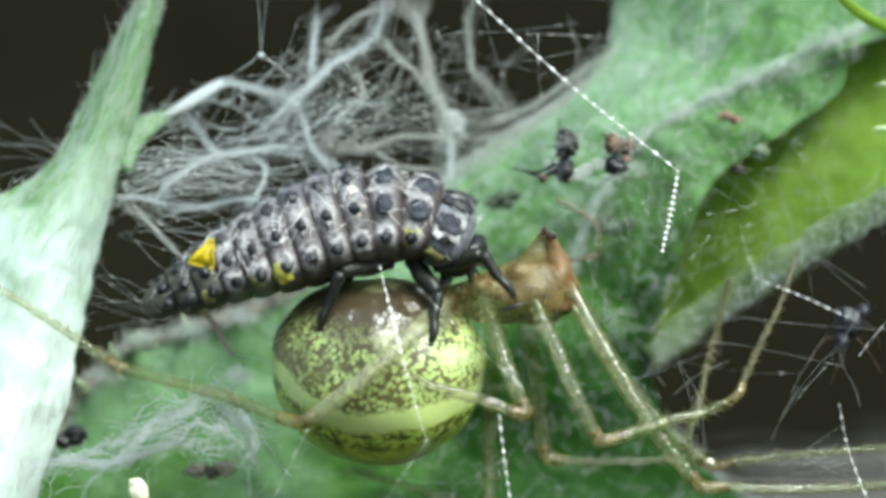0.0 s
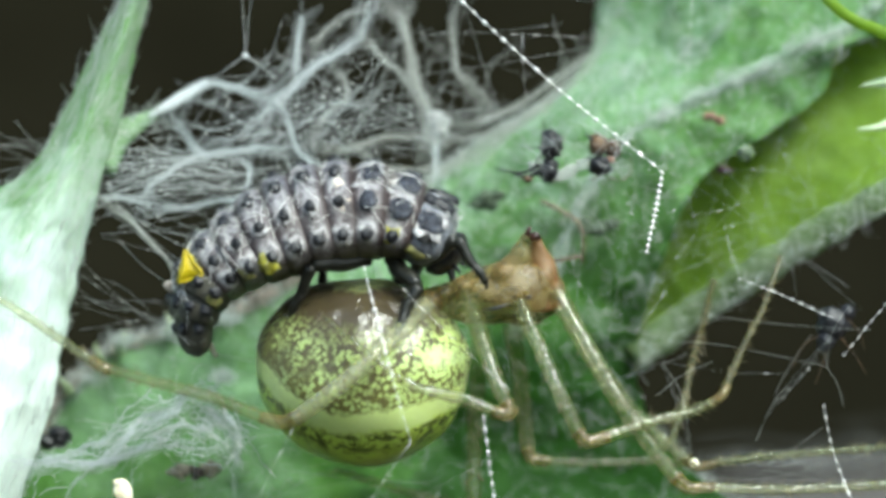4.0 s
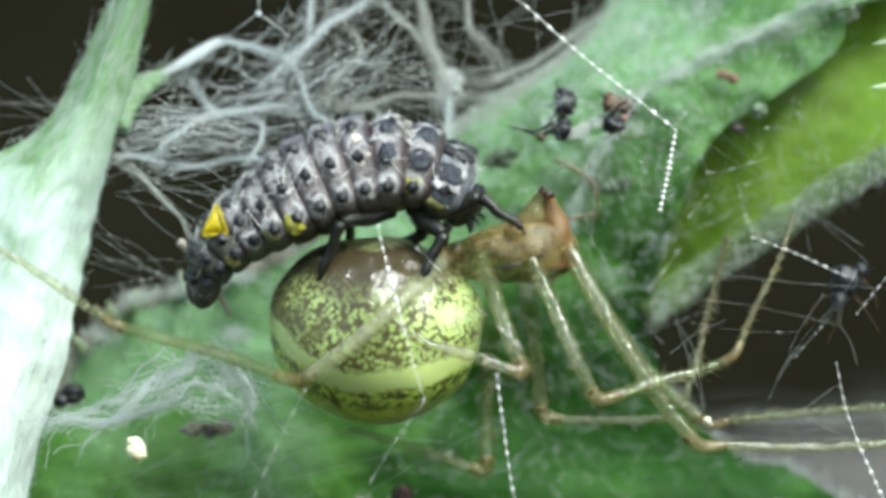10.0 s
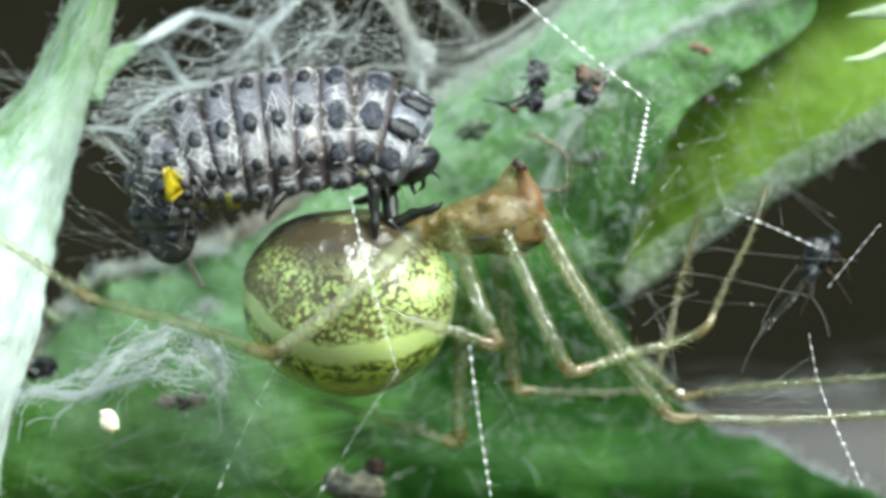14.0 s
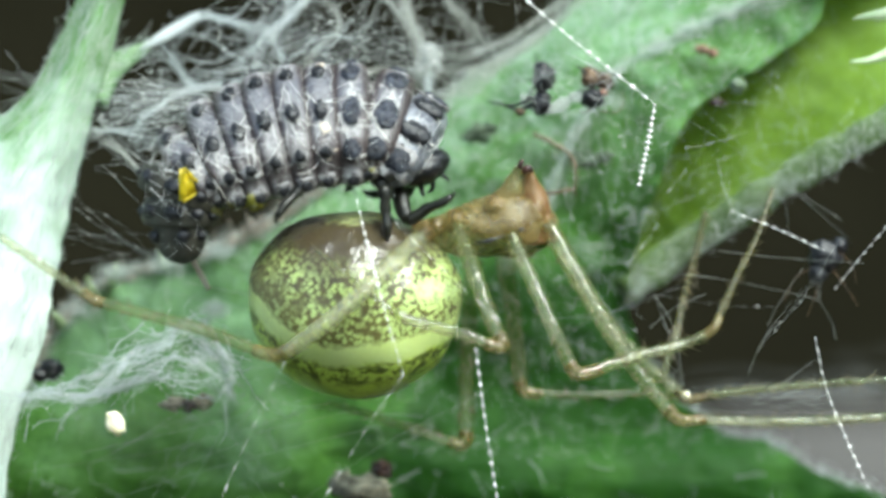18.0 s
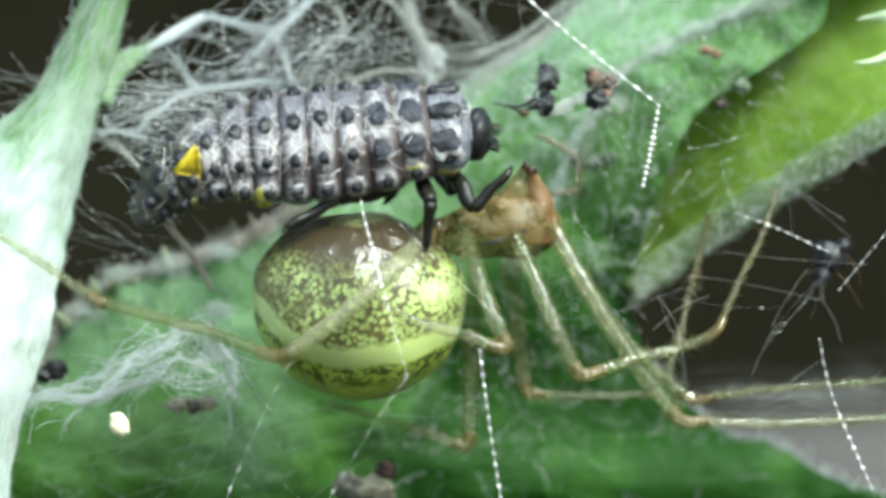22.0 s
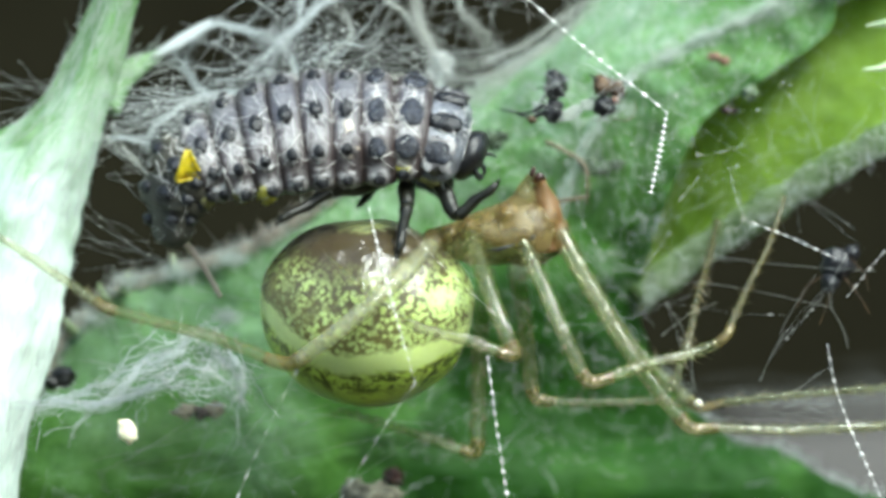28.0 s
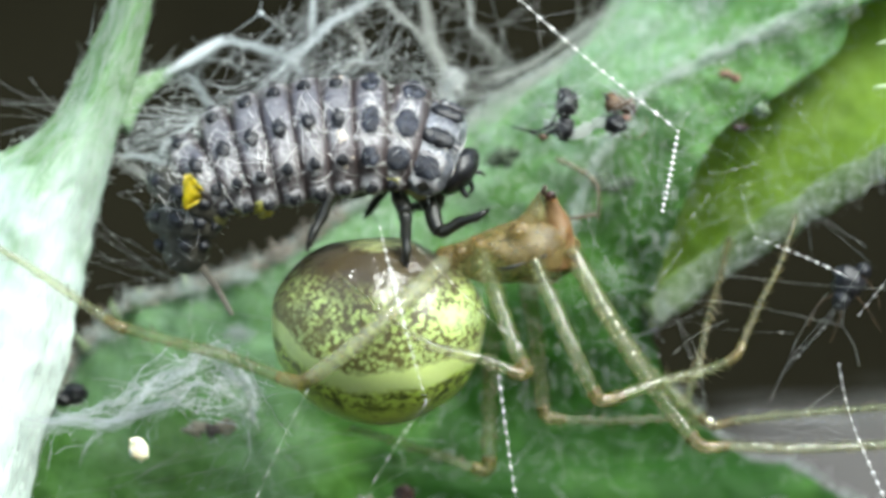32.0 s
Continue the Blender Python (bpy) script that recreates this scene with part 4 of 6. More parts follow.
SEGMENTS = tuple((n, w * (1.30 if k > 3 else 1.12), h * f, L) for k, ((n, w, h, L), f) in enumerate(zip(SEGMENTS, TAPER)))
CRAWL = {}


def crawl(t, spine, feet):
    """The body's line from tail to head and the feet of the near side (front, middle, hind) at t seconds."""
    line = curve_through([(u, v, 0) for u, v in spine], 10)
    CRAWL[t] = ([Vector(q) for q in line], [Vector((u, v, 0)) for u, v in feet])


crawl(0, ((265, 546), (390, 486), (550, 424), (640, 396), (712, 388), (785, 414), (834, 464)), ((910, 525), (765, 605), (565, 585)))
crawl(1, ((402, 613), (406, 543), (462, 461), (598, 387), (709, 382), (784, 407), (835, 458)), ((851, 516), (727, 584), (567, 565)))
crawl(2, ((401, 632), (401, 541), (452, 461), (587, 390), (703, 386), (778, 411), (829, 462)), ((850, 455), (715, 577), (548, 551)))
crawl(3, ((379, 620), (385, 522), (469, 442), (610, 391), (700, 386), (775, 411), (826, 462)), ((879, 494), (732, 584), (533, 565)))
crawl(5.5, ((380, 616), (375, 528), (456, 446), (592, 384), (703, 379), (778, 404), (829, 455)), ((905, 513), (726, 587), (553, 562)))
crawl(6, ((383, 624), (403, 539), (458, 469), (588, 394), (706, 382), (781, 407), (832, 458)), ((903, 529), (708, 589), (543, 564)))
crawl(7, ((405, 616), (401, 525), (457, 436), (593, 387), (692, 382), (767, 407), (818, 458)), ((901, 522), (697, 578), (543, 553)))
crawl(8, ((368, 610), (361, 532), (438, 452), (592, 388), (696, 389), (771, 414), (822, 465)), ((913, 485), (740, 600), (541, 574)))
crawl(9, ((327, 596), (357, 531), (452, 476), (592, 401), (700, 389), (775, 414), (826, 465)), ((952, 451), (767, 596), (542, 576)))
crawl(10, ((364, 608), (383, 533), (479, 453), (607, 389), (711, 371), (786, 396), (837, 447)), ((928, 478), (748, 568), (569, 568)))
crawl(10.5, ((403, 623), (397, 548), (446, 459), (570, 385), (681, 368), (756, 393), (807, 444)), ((872, 502), (687, 557), (545, 533)))
crawl(11, ((313, 516), (345, 419), (467, 393), (595, 380), (749, 368), (803, 372), (861, 375)), ((928, 409), (762, 537), (480, 505)))
crawl(12, ((271, 474), (348, 427), (472, 402), (595, 402), (719, 376), (802, 344), (883, 349)), ((951, 340), (827, 557), (528, 562)))
crawl(13, ((253, 483), (348, 448), (478, 413), (608, 388), (738, 363), (828, 347), (894, 372)), ((948, 353), (838, 553), (563, 568)))
crawl(13.5, ((325, 568), (346, 454), (369, 408), (433, 386), (573, 356), (686, 351), (749, 356), (820, 424)), ((872, 444), (738, 547), (547, 516)))
crawl(14, ((361, 579), (350, 486), (363, 424), (417, 387), (546, 363), (660, 352), (743, 357), (793, 430)), ((830, 486), (716, 538), (526, 502)))
crawl(16.5, ((321, 541), (342, 453), (365, 407), (429, 385), (569, 371), (672, 361), (781, 354), (849, 416)), ((919, 433), (734, 546), (507, 500)))
crawl(17, ((346, 564), (346, 466), (364, 414), (423, 387), (562, 358), (676, 352), (760, 358), (820, 420)), ((887, 461), (722, 548), (506, 502)))
crawl(18, ((366, 574), (361, 486), (377, 427), (433, 392), (562, 352), (675, 342), (749, 352), (799, 430)), ((841, 466), (727, 538), (531, 502)))
crawl(19, ((365, 570), (350, 480), (367, 419), (424, 383), (560, 350), (670, 345), (741, 355), (794, 446)), ((830, 475), (695, 545), (540, 510)))
crawl(20, ((333, 547), (333, 475), (351, 421), (409, 391), (549, 362), (663, 351), (756, 355), (836, 417)), ((889, 465), (714, 552), (498, 501)))
crawl(21, ((306, 506), (348, 444), (451, 392), (574, 361), (688, 351), (794, 355), (872, 365)), ((935, 413), (755, 552), (492, 506)))
crawl(22, ((287, 511), (339, 439), (442, 392), (576, 382), (699, 367), (795, 350), (893, 355)), ((937, 418), (787, 558), (504, 532)))
crawl(23, ((256, 485), (336, 430), (456, 410), (586, 395), (716, 375), (806, 349), (889, 354)), ((961, 390), (826, 565), (541, 565)))
crawl(24, ((287, 529), (349, 446), (372, 402), (436, 383), (576, 364), (689, 343), (778, 338), (837, 405)), ((901, 446), (767, 555), (550, 544)))
crawl(25, ((338, 563), (338, 475), (361, 416), (425, 381), (565, 346), (678, 336), (752, 341), (807, 419)), ((864, 460), (745, 532), (565, 517)))
crawl(27.5, ((366, 552), (345, 464), (363, 407), (422, 375), (562, 351), (675, 340), (759, 340), (809, 408)), ((876, 459), (711, 536), (500, 490)))
crawl(28, ((330, 534), (330, 459), (354, 406), (419, 377), (560, 344), (680, 339), (773, 338), (863, 388)), ((900, 429), (725, 554), (490, 504)))
crawl(29, ((305, 521), (326, 433), (354, 387), (423, 365), (563, 351), (676, 341), (772, 345), (845, 391)), ((908, 428), (733, 542), (496, 511)))
crawl(29.5, ((359, 563), (348, 465), (366, 406), (425, 371), (555, 342), (668, 331), (747, 341), (804, 407)), ((899, 437), (724, 527), (519, 497)))
crawl(30, ((386, 573), (360, 480), (373, 418), (426, 380), (556, 346), (669, 330), (758, 336), (822, 397)), ((870, 444), (726, 526), (540, 511)))
crawl(31, ((321, 533), (331, 435), (354, 381), (418, 351), (558, 337), (671, 332), (778, 341), (855, 398)), ((893, 430), (728, 543), (506, 507)))
crawl(32, ((330, 547), (330, 452), (352, 394), (414, 360), (550, 327), (660, 317), (743, 326), (823, 386)), ((860, 447), (720, 537), (545, 507)))
LARVA_Y = -0.25
LEG_LONG = (0.92, 0.88, 1.08)


def crawl_at(t):
    """Body line and feet between the set times."""
    ks = sorted(CRAWL)
    i = max(j for j in range(len(ks)) if ks[j] <= t)
    if i == len(ks) - 1:
        return CRAWL[ks[-1]]
    a, b = ks[i], ks[i + 1]
    f = (t - a) / (b - a)
    f = f * f * (3 - 2 * f)
    return tuple([p.lerp(q, f) for p, q in zip(x, y)] for x, y in zip(CRAWL[a], CRAWL[b]))


def roll_at(t):
    s = min(max((t - 10.3) / 0.7, 0), 1)
    s = s * s * (3 - 2 * s)
    spine, feet = crawl_at(t)
    short = min(max((640 - (spine[-1] - spine[0]).length) / 170, 0), 1)
    return radians(12 + (20 + 14 * short) * s), s


def larva_pose(t):
    """Poses of all segments and leg pieces, in millimetres."""
    spine, feet = crawl_at(t)
    roll, s = roll_at(t)
    line = curve_through([at(q.x, q.y, LARVA_Y) for q in spine], 120)
    total = sum(d[3] for d in SEGMENTS)
    segs, run = [], 0.0
    for name, w, h, L in SEGMENTS:
        c = (run + L / 2) / total * 120
        run += L
        i = min(int(c), 119)
        q = line[i].lerp(line[i + 1], c - i)
        wide = 22 if name == "neck_shield" else 14 if name == "middle_thorax" else 9
        way = (line[min(i + wide, 120)] - line[max(i - wide, 0)]).normalized()
        up = Vector((-way.z, 0, way.x))
        top = up * math.cos(roll) + Vector((0, -1, 0)) * math.sin(roll)
        side = top.cross(way)
        segs.append(Matrix((way, side, top)).transposed().to_4x4())
        segs[-1].translation = q
    legs = []
    for j, k in enumerate((11, 10, 9)):
        for near in (-1, 1):
            w, h = SEGMENTS[k][1:3]
            hip = segs[k] @ Vector((0.05, near * w * 0.45, -h * 0.72))
            if near < 0:
                f = feet[j]
                foot = on_abdomen(f.x, f.y) or at(f.x, f.y, (-1.0, -1.2, -1.3)[j])
            else:
                f = feet[j]
                foot = at(f.x - (150, 70, -60)[j], f.y + (40, -40, -40)[j] - 45 * s, 0.9 + 0.5 * s)
            d = foot - hip
            a = b = LEG_LONG[j]
            reach = min(d.length, 0.985 * (a + b))
            reach = max(reach, 0.5)
            way = d.normalized()
            foot = hip + way * reach
            pole = (Vector((0.4, -0.3, 1.0)).lerp(Vector((0.1, -0.5, -1.0)), s), Vector((1, -0.4, 0.3)).lerp(Vector((0.25, -1, 0.2)), s), Vector((-0.4, -0.6, 0.7)))[j]
            if near > 0:
                pole = Vector((pole.x, 0.3, pole.z))
            pole = (pole - way * pole.dot(way)).normalized()
            along = (a * a - b * b + reach * reach) / (2 * reach)
            knee = hip + way * along + pole * math.sqrt(max(a * a - along * along, 0))
            for p0, p1 in ((hip, knee), (knee, foot)):
                x = (p1 - p0).normalized()
                y = (pole - x * pole.dot(x)).normalized()
                z = x.cross(y)
                legs.append(Matrix((x, y, z)).transposed().to_4x4())
                legs[-1].translation = p0
    return segs, legs


def on_skin(w, h, angle, x=0.0, lift=0.0):
    a = radians(angle)
    f = 1 - 0.16 * min(abs(x) / 0.33, 1) ** 2.5
    return Vector((x, w * math.sin(a) * f * (1 + lift), h * math.cos(a) * f * (1 + lift) * (0.8 if math.cos(a) < 0 else 1)))


def wart(parent, w, h, angle, x, size, collar, rng, bristles=5):
    """A dark tubercle on a pale collar, with short bristles; size: half widths across and along the body."""
    q = on_skin(w, h, angle, x)
    out = Vector((0, q.y / w ** 2, q.z / h ** 2)).normalized()
    turn = Matrix((Vector((1, 0, 0)), out.cross(Vector((1, 0, 0))), out)).transposed()
    big = size[0] > 0.2
    if collar:
        bm = bmesh.new()
        blob(bm, q - out * 0.02 + turn @ Vector((0, rng.uniform(-0.03, 0.03), 0)), (size[1] * 1.3, size[0] * 1.4, 0.04), 1.1, 6, 18, angle + x * 7 + w * 31, turn)
        part("collar", bm, collar, parent)
    bm = bmesh.new()
    blob(bm, q + out * 0.008, (size[1], size[0], 0.055 if big else 0.085), 0.30, 10, 18, angle + w * 17, turn)
    for vert in bm.verts:
        vert.co += out * 0.045 * noise.noise(vert.co * (8 if big else 6))
    part("tubercle", bm, M["plate"] if big else M["tubercle"], parent)
    if bristles:
        roots = [(q + out * 0.06 + turn @ Vector((rng.gauss(0, size[1] * .5), rng.gauss(0, size[0] * .5), 0)), out) for _ in range(bristles)]
        v, f = hairs(rng, roots, 0.15, 0.008, (0, 0, 0), 0.4)
        tuft = mesh_of("bristle_tuft", v, f, M["black"], None)
        tuft.parent = parent
        tuft["kind"] = "stuff"


def build_larva():
    rng = random.Random(33)
    root = thing("beetle_larva", at(640, 500, LARVA_Y), "grey-purple ladybird larva with dark tubercles, crawling over the spider", "larva")
    segs, legs = larva_pose(0)
    made = []
    for i, (name, w, h, L) in enumerate(SEGMENTS):
        bm = bmesh.new()
        if name == "head":
            blob(bm, (0.02, 0, 0), (0.28, w, h), 0.10, 16, 22, 3)
        else:
            half = L * 0.66
            n, sides = 12, 40
            grid = []
            for k in range(n + 1):
                s = 2 * k / n - 1
                f = 1 - 0.125 * abs(s) ** 2.5
                if name == "neck_shield":
                    f = 1 - 0.10 * max(-s, 0) ** 2 - 0.42 * max(s, 0) ** 2.2
                if k in (0, n):
                    f *= 0.72
                if name == "tail":
                    f = math.sqrt(max(1 - (max(-s, 0)) ** 2.4, 0.02)) * (0.92 + 0.12 * s)
                row = []
                for j in range(sides):
                    a = 360 * j / sides
                    fold = 1 + 0.03 * math.cos(radians(a * 7)) + 0.02 * noise.noise(Vector((s * 2, math.sin(radians(a)) * 3, i)))
                    v = on_skin(w, h, a) * f * fold
                    row.append(bm.verts.new((s * half, v.y, v.z)))
                grid.append(row)
            for a, b in zip(grid, grid[1:]):
                for j in range(sides):
                    bm.faces.new((a[j], b[j], b[(j + 1) % sides], a[(j + 1) % sides]))
            bm.faces.new(grid[0])
            bm.faces.new(grid[-1][::-1])
            bmesh.ops.recalc_face_normals(bm, faces=bm.faces)
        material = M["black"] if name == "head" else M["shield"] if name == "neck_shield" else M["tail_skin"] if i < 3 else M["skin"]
        place = segs[i].copy()
        place.translation = place.translation * MM - root.location
        ob = part(name, bm, material, root, {"head": "glossy black head", "tail": "dark tapering tail end"}.get(name, ""), place)
        made.append(ob)
        if name == "segment":
            for side in (-1, 1):
                pale = M["collar"] if i > 2 else None
                k = 9 - i
                tuft = 5 if i > 2 else 1
                wart(ob, w, h, side * 22, 0.0, (0.18, 0.125), None, rng, tuft)
                wart(ob, w, h, side * 60, 0.0, (0.115, 0.105), M["orange_skin"] if k == 1 else pale, rng, tuft)
                wart(ob, w, h, side * 94, 0.0, (0.115, 0.11), pale, rng, tuft)
                if k == 1:
                    bm = bmesh.new()
                    q = on_skin(w, h, side * 40, 0.03)
                    out = Vector((0, q.y / w ** 2, q.z / h ** 2)).normalized()
                    blob(bm, q - out * 0.01, (0.09, 0.13, 0.03), 1.1, 8, 14, k + side, Matrix((Vector((1, 0, 0)), out.cross(Vector((1, 0, 0))), out)).transposed())
                    part("pale_mark", bm, M["orange_skin"], ob, "pale orange skin mark")
                if k in (4, 5, 7):
                    bm = bmesh.new()
                    q = on_skin(w, h, side * 100, -0.12, 0.0)
                    blob(bm, q, (0.17, 0.08, 0.19) if k == 4 else (0.12, 0.05, 0.13), 0.8, 8, 12, k)
                    part("yellow_patch", bm, M["yellow_skin"] if k == 4 else M["olive_skin"], ob, "yellow skin patch")
        elif name in ("hind_thorax", "middle_thorax"):
            for side in (-1, 1):
                a, b = (0.29, 0.21) if name == "middle_thorax" else (0.28, 0.16)
                wart(ob, w, h, side * 22, 0.02, (a, b), None, rng, 9)
                wart(ob, w, h, side * 58, 0.0, (a * 0.72, b), None, rng, 7)
                wart(ob, w, h, side * 95, 0.0, (0.12, 0.11), M["yellow_skin"] if name == "middle_thorax" else M["collar"], rng, 6)
            for ang, x, a, b in ((-3, 0.0, 0.16, 0.09), (-40, -0.18, 0.06, 0.16)):
                bm = bmesh.new()
                q = on_skin(w, h, ang, x)
                out = Vector((0, q.y / w ** 2, q.z / h ** 2)).normalized()
                blob(bm, q, (a, b, 0.03), 1.2, 6, 14, i + ang, out.to_track_quat("Z", "X").to_matrix())
                part("pale_mark", bm, M["collar"], ob)
        elif name == "neck_shield":
            for side in (-1, 1):
                wart(ob, w, h, side * 19, -0.04, (0.20, 0.30), None, rng, 9)
                wart(ob, w, h, side * 57, -0.04, (0.22, 0.26), M["collar"], rng, 9)
                bm = bmesh.new()
                blob(bm, on_skin(w, h, side * 108, -0.05), (0.22, 0.07, 0.10), 0.7, 8, 12, 2)
                part("yellow_flank", bm, M["olive_skin"], ob, "yellow-green flank")
        elif name == "tail":
            for side in (-1, 1):
                wart(ob, w, h, side * 40, 0.1, (0.12, 0.12), None, rng, 1)
                wart(ob, w, h, side * 85, 0.1, (0.11, 0.11), None, rng, 1)
        else:
            for side in (-1, 1):
                bm = bmesh.new()
                tube(bm, [(0.24, side * 0.26, 0.0), (0.36, side * 0.34, 0.02), (0.46, side * 0.36, 0.0)], [0.045, 0.03, 0.012], 6)
                part("antenna", bm, M["black"], ob)
                bm = bmesh.new()
                tube(bm, curve_through([(0.26, side * 0.16, -0.14), (0.40, side * 0.14, -0.22), (0.42, side * 0.04, -0.30)], 6), [0.06, 0.05, 0.045, 0.04, 0.035, 0.025, 0.012], 6)
                part("jaw", bm, M["black"], ob)
                bm = bmesh.new()
                blob(bm, (-0.16, side * 0.30, 0.10), (0.10, 0.10, 0.12), 0.4, 6, 9, 1)
                part("cheek", bm, M["collar"], ob, "pale cheek patch")
        if name != "head":
            # fine pale hairs and silk dust over the back
            roots = []
            for _ in range(34 if i > 2 else 12):
                ang, x = rng.uniform(-115, 115), rng.uniform(-0.24, 0.24)
                q = on_skin(w, h, ang, x)
                roots.append((q, Vector((rng.gauss(0, 1.2), q.y / w ** 2, q.z / h ** 2))))
            v, f = hairs(rng, roots, 0.20 if i > 2 else 0.10, 0.0045, (0, 0, 0), 0.3)
            dust = mesh_of("pale_hair", v, f, M["hair"], None)
            dust.parent = ob
            dust["kind"] = "stuff"
            # torn silk dragged along on the back, most at the tail and over the thorax
            wisps = []
            for _ in range((2, 7, 22, 34, 30, 22, 16, 16, 20, 28, 32, 26)[i]):
                ang, x, turn = rng.triangular(-80, 50, -15), rng.uniform(-0.3, 0.3), rng.uniform(0, 6.28)
                pts = []
                for _ in range(9):
                    pts.append(on_skin(w, h, ang, min(max(x, -0.42), 0.42), 0.045))
                    turn += rng.gauss(0, 0.16)
                    x += 0.075 * math.cos(turn)
                    ang += 4.5 * math.sin(turn)
                wisps.append((pts, rng.uniform(0.0025, 0.007)))
            thread_mesh("silk_wisp", wisps, M["dew"], None).parent = ob
        if i == 2:
            # wax flake stuck on the back near the tail
            q = on_skin(w, h, -36, 0.10) + Vector((0, -0.08, 0.06))
            corner = [q + Vector(p) for p in ((-0.31, -0.06, 0.02), (0.25, 0.0, 0.22), (0.05, -0.16, -0.24))]
            bm = bmesh.new()
            for c in corner:
                bm.verts.new(c)
                bm.verts.new(c + Vector((0, 0.05, 0.03)))
            bmesh.ops.convex_hull(bm, input=bm.verts)
            bmesh.ops.subdivide_edges(bm, edges=bm.edges, cuts=2, use_grid_fill=True)
            for vert in bm.verts:
                vert.co += 0.05 * noise.noise_vector(vert.co * 6)
            flake = part("wax_flake", bm, M["yellow"], ob, "bright yellow wax flake")
            bm = bmesh.new()
            ring = curve_through([corner[0], corner[0].lerp(corner[1], 0.5) + Vector((0, -0.05, -0.04)), corner[1], corner[1].lerp(corner[2], 0.5), corner[2], corner[2].lerp(corner[0], 0.5), corner[0]], 28)
            tube(bm, [p + Vector((0, -0.03, 0)) for p in ring], [0.015 + 0.06 * abs(noise.noise(Vector((k * 0.4, 2, 1)))) for k in range(29)], 7)
            part("flake_rim", bm, M["yellow"], flake, "thick shiny yellow rim")
    pieces = []
    k = 0
    for j in range(3):
        for near in (-1, 1):
            for piece in ("thigh", "shin"):
                bm = bmesh.new()
                L = LEG_LONG[j]
                line = [Vector((L * s / 10, 0.02 * math.sin(s), 0)) for s in range(11)]
                if piece == "thigh":
                    tube(bm, line, [0.12 + 0.035 * math.sin(math.pi * s / 10) for s in range(11)], 10)
                else:
                    tube(bm, line, [0.12 - 0.055 * (s / 10) + 0.010 * math.sin(s * 1.8) for s in range(11)], 10)
                    tube(bm, [(L, 0, 0), (L + 0.06, -0.03, 0), (L + 0.08, -0.09, 0)], [0.04, 0.03, 0.01], 6)
                place = legs[k].copy()
                place.translation = place.translation * MM - root.location
                ob = part(piece, bm, M["legs_dark"], root, "dark jointed leg piece", place)
                pieces.append(ob)
                roots = []
                for _ in range(18):
                    d = Vector((0.5, rng.gauss(0, 1), rng.gauss(0, 1))).normalized()
                    roots.append((line[rng.randrange(2, 10)] + d * 0.07, d))
                v, f = hairs(rng, roots, 0.13, 0.009, (0, 0, 0), 0.1)
                tuft = mesh_of("leg_bristle", v, f, M["black"], None)
                tuft.parent = ob
                tuft["kind"] = "stuff"
                k += 1
    return root, made, pieces


LARVA, LARVA_SEGMENTS, LARVA_LEGS = build_larva()


# ---- web ----
def strand_line(rng, pts, n, wave):
    line = curve_through([at(*q) for q in pts], n)
    ph = rng.uniform(0, 20)
    return [q + Vector((noise.noise(Vector((i * 0.13, ph, 0))), 0.5 * noise.noise(Vector((i * 0.13, ph, 5))), noise.noise(Vector((i * 0.13, ph, 9))))) * wave
            for i, q in enumerate(line)]


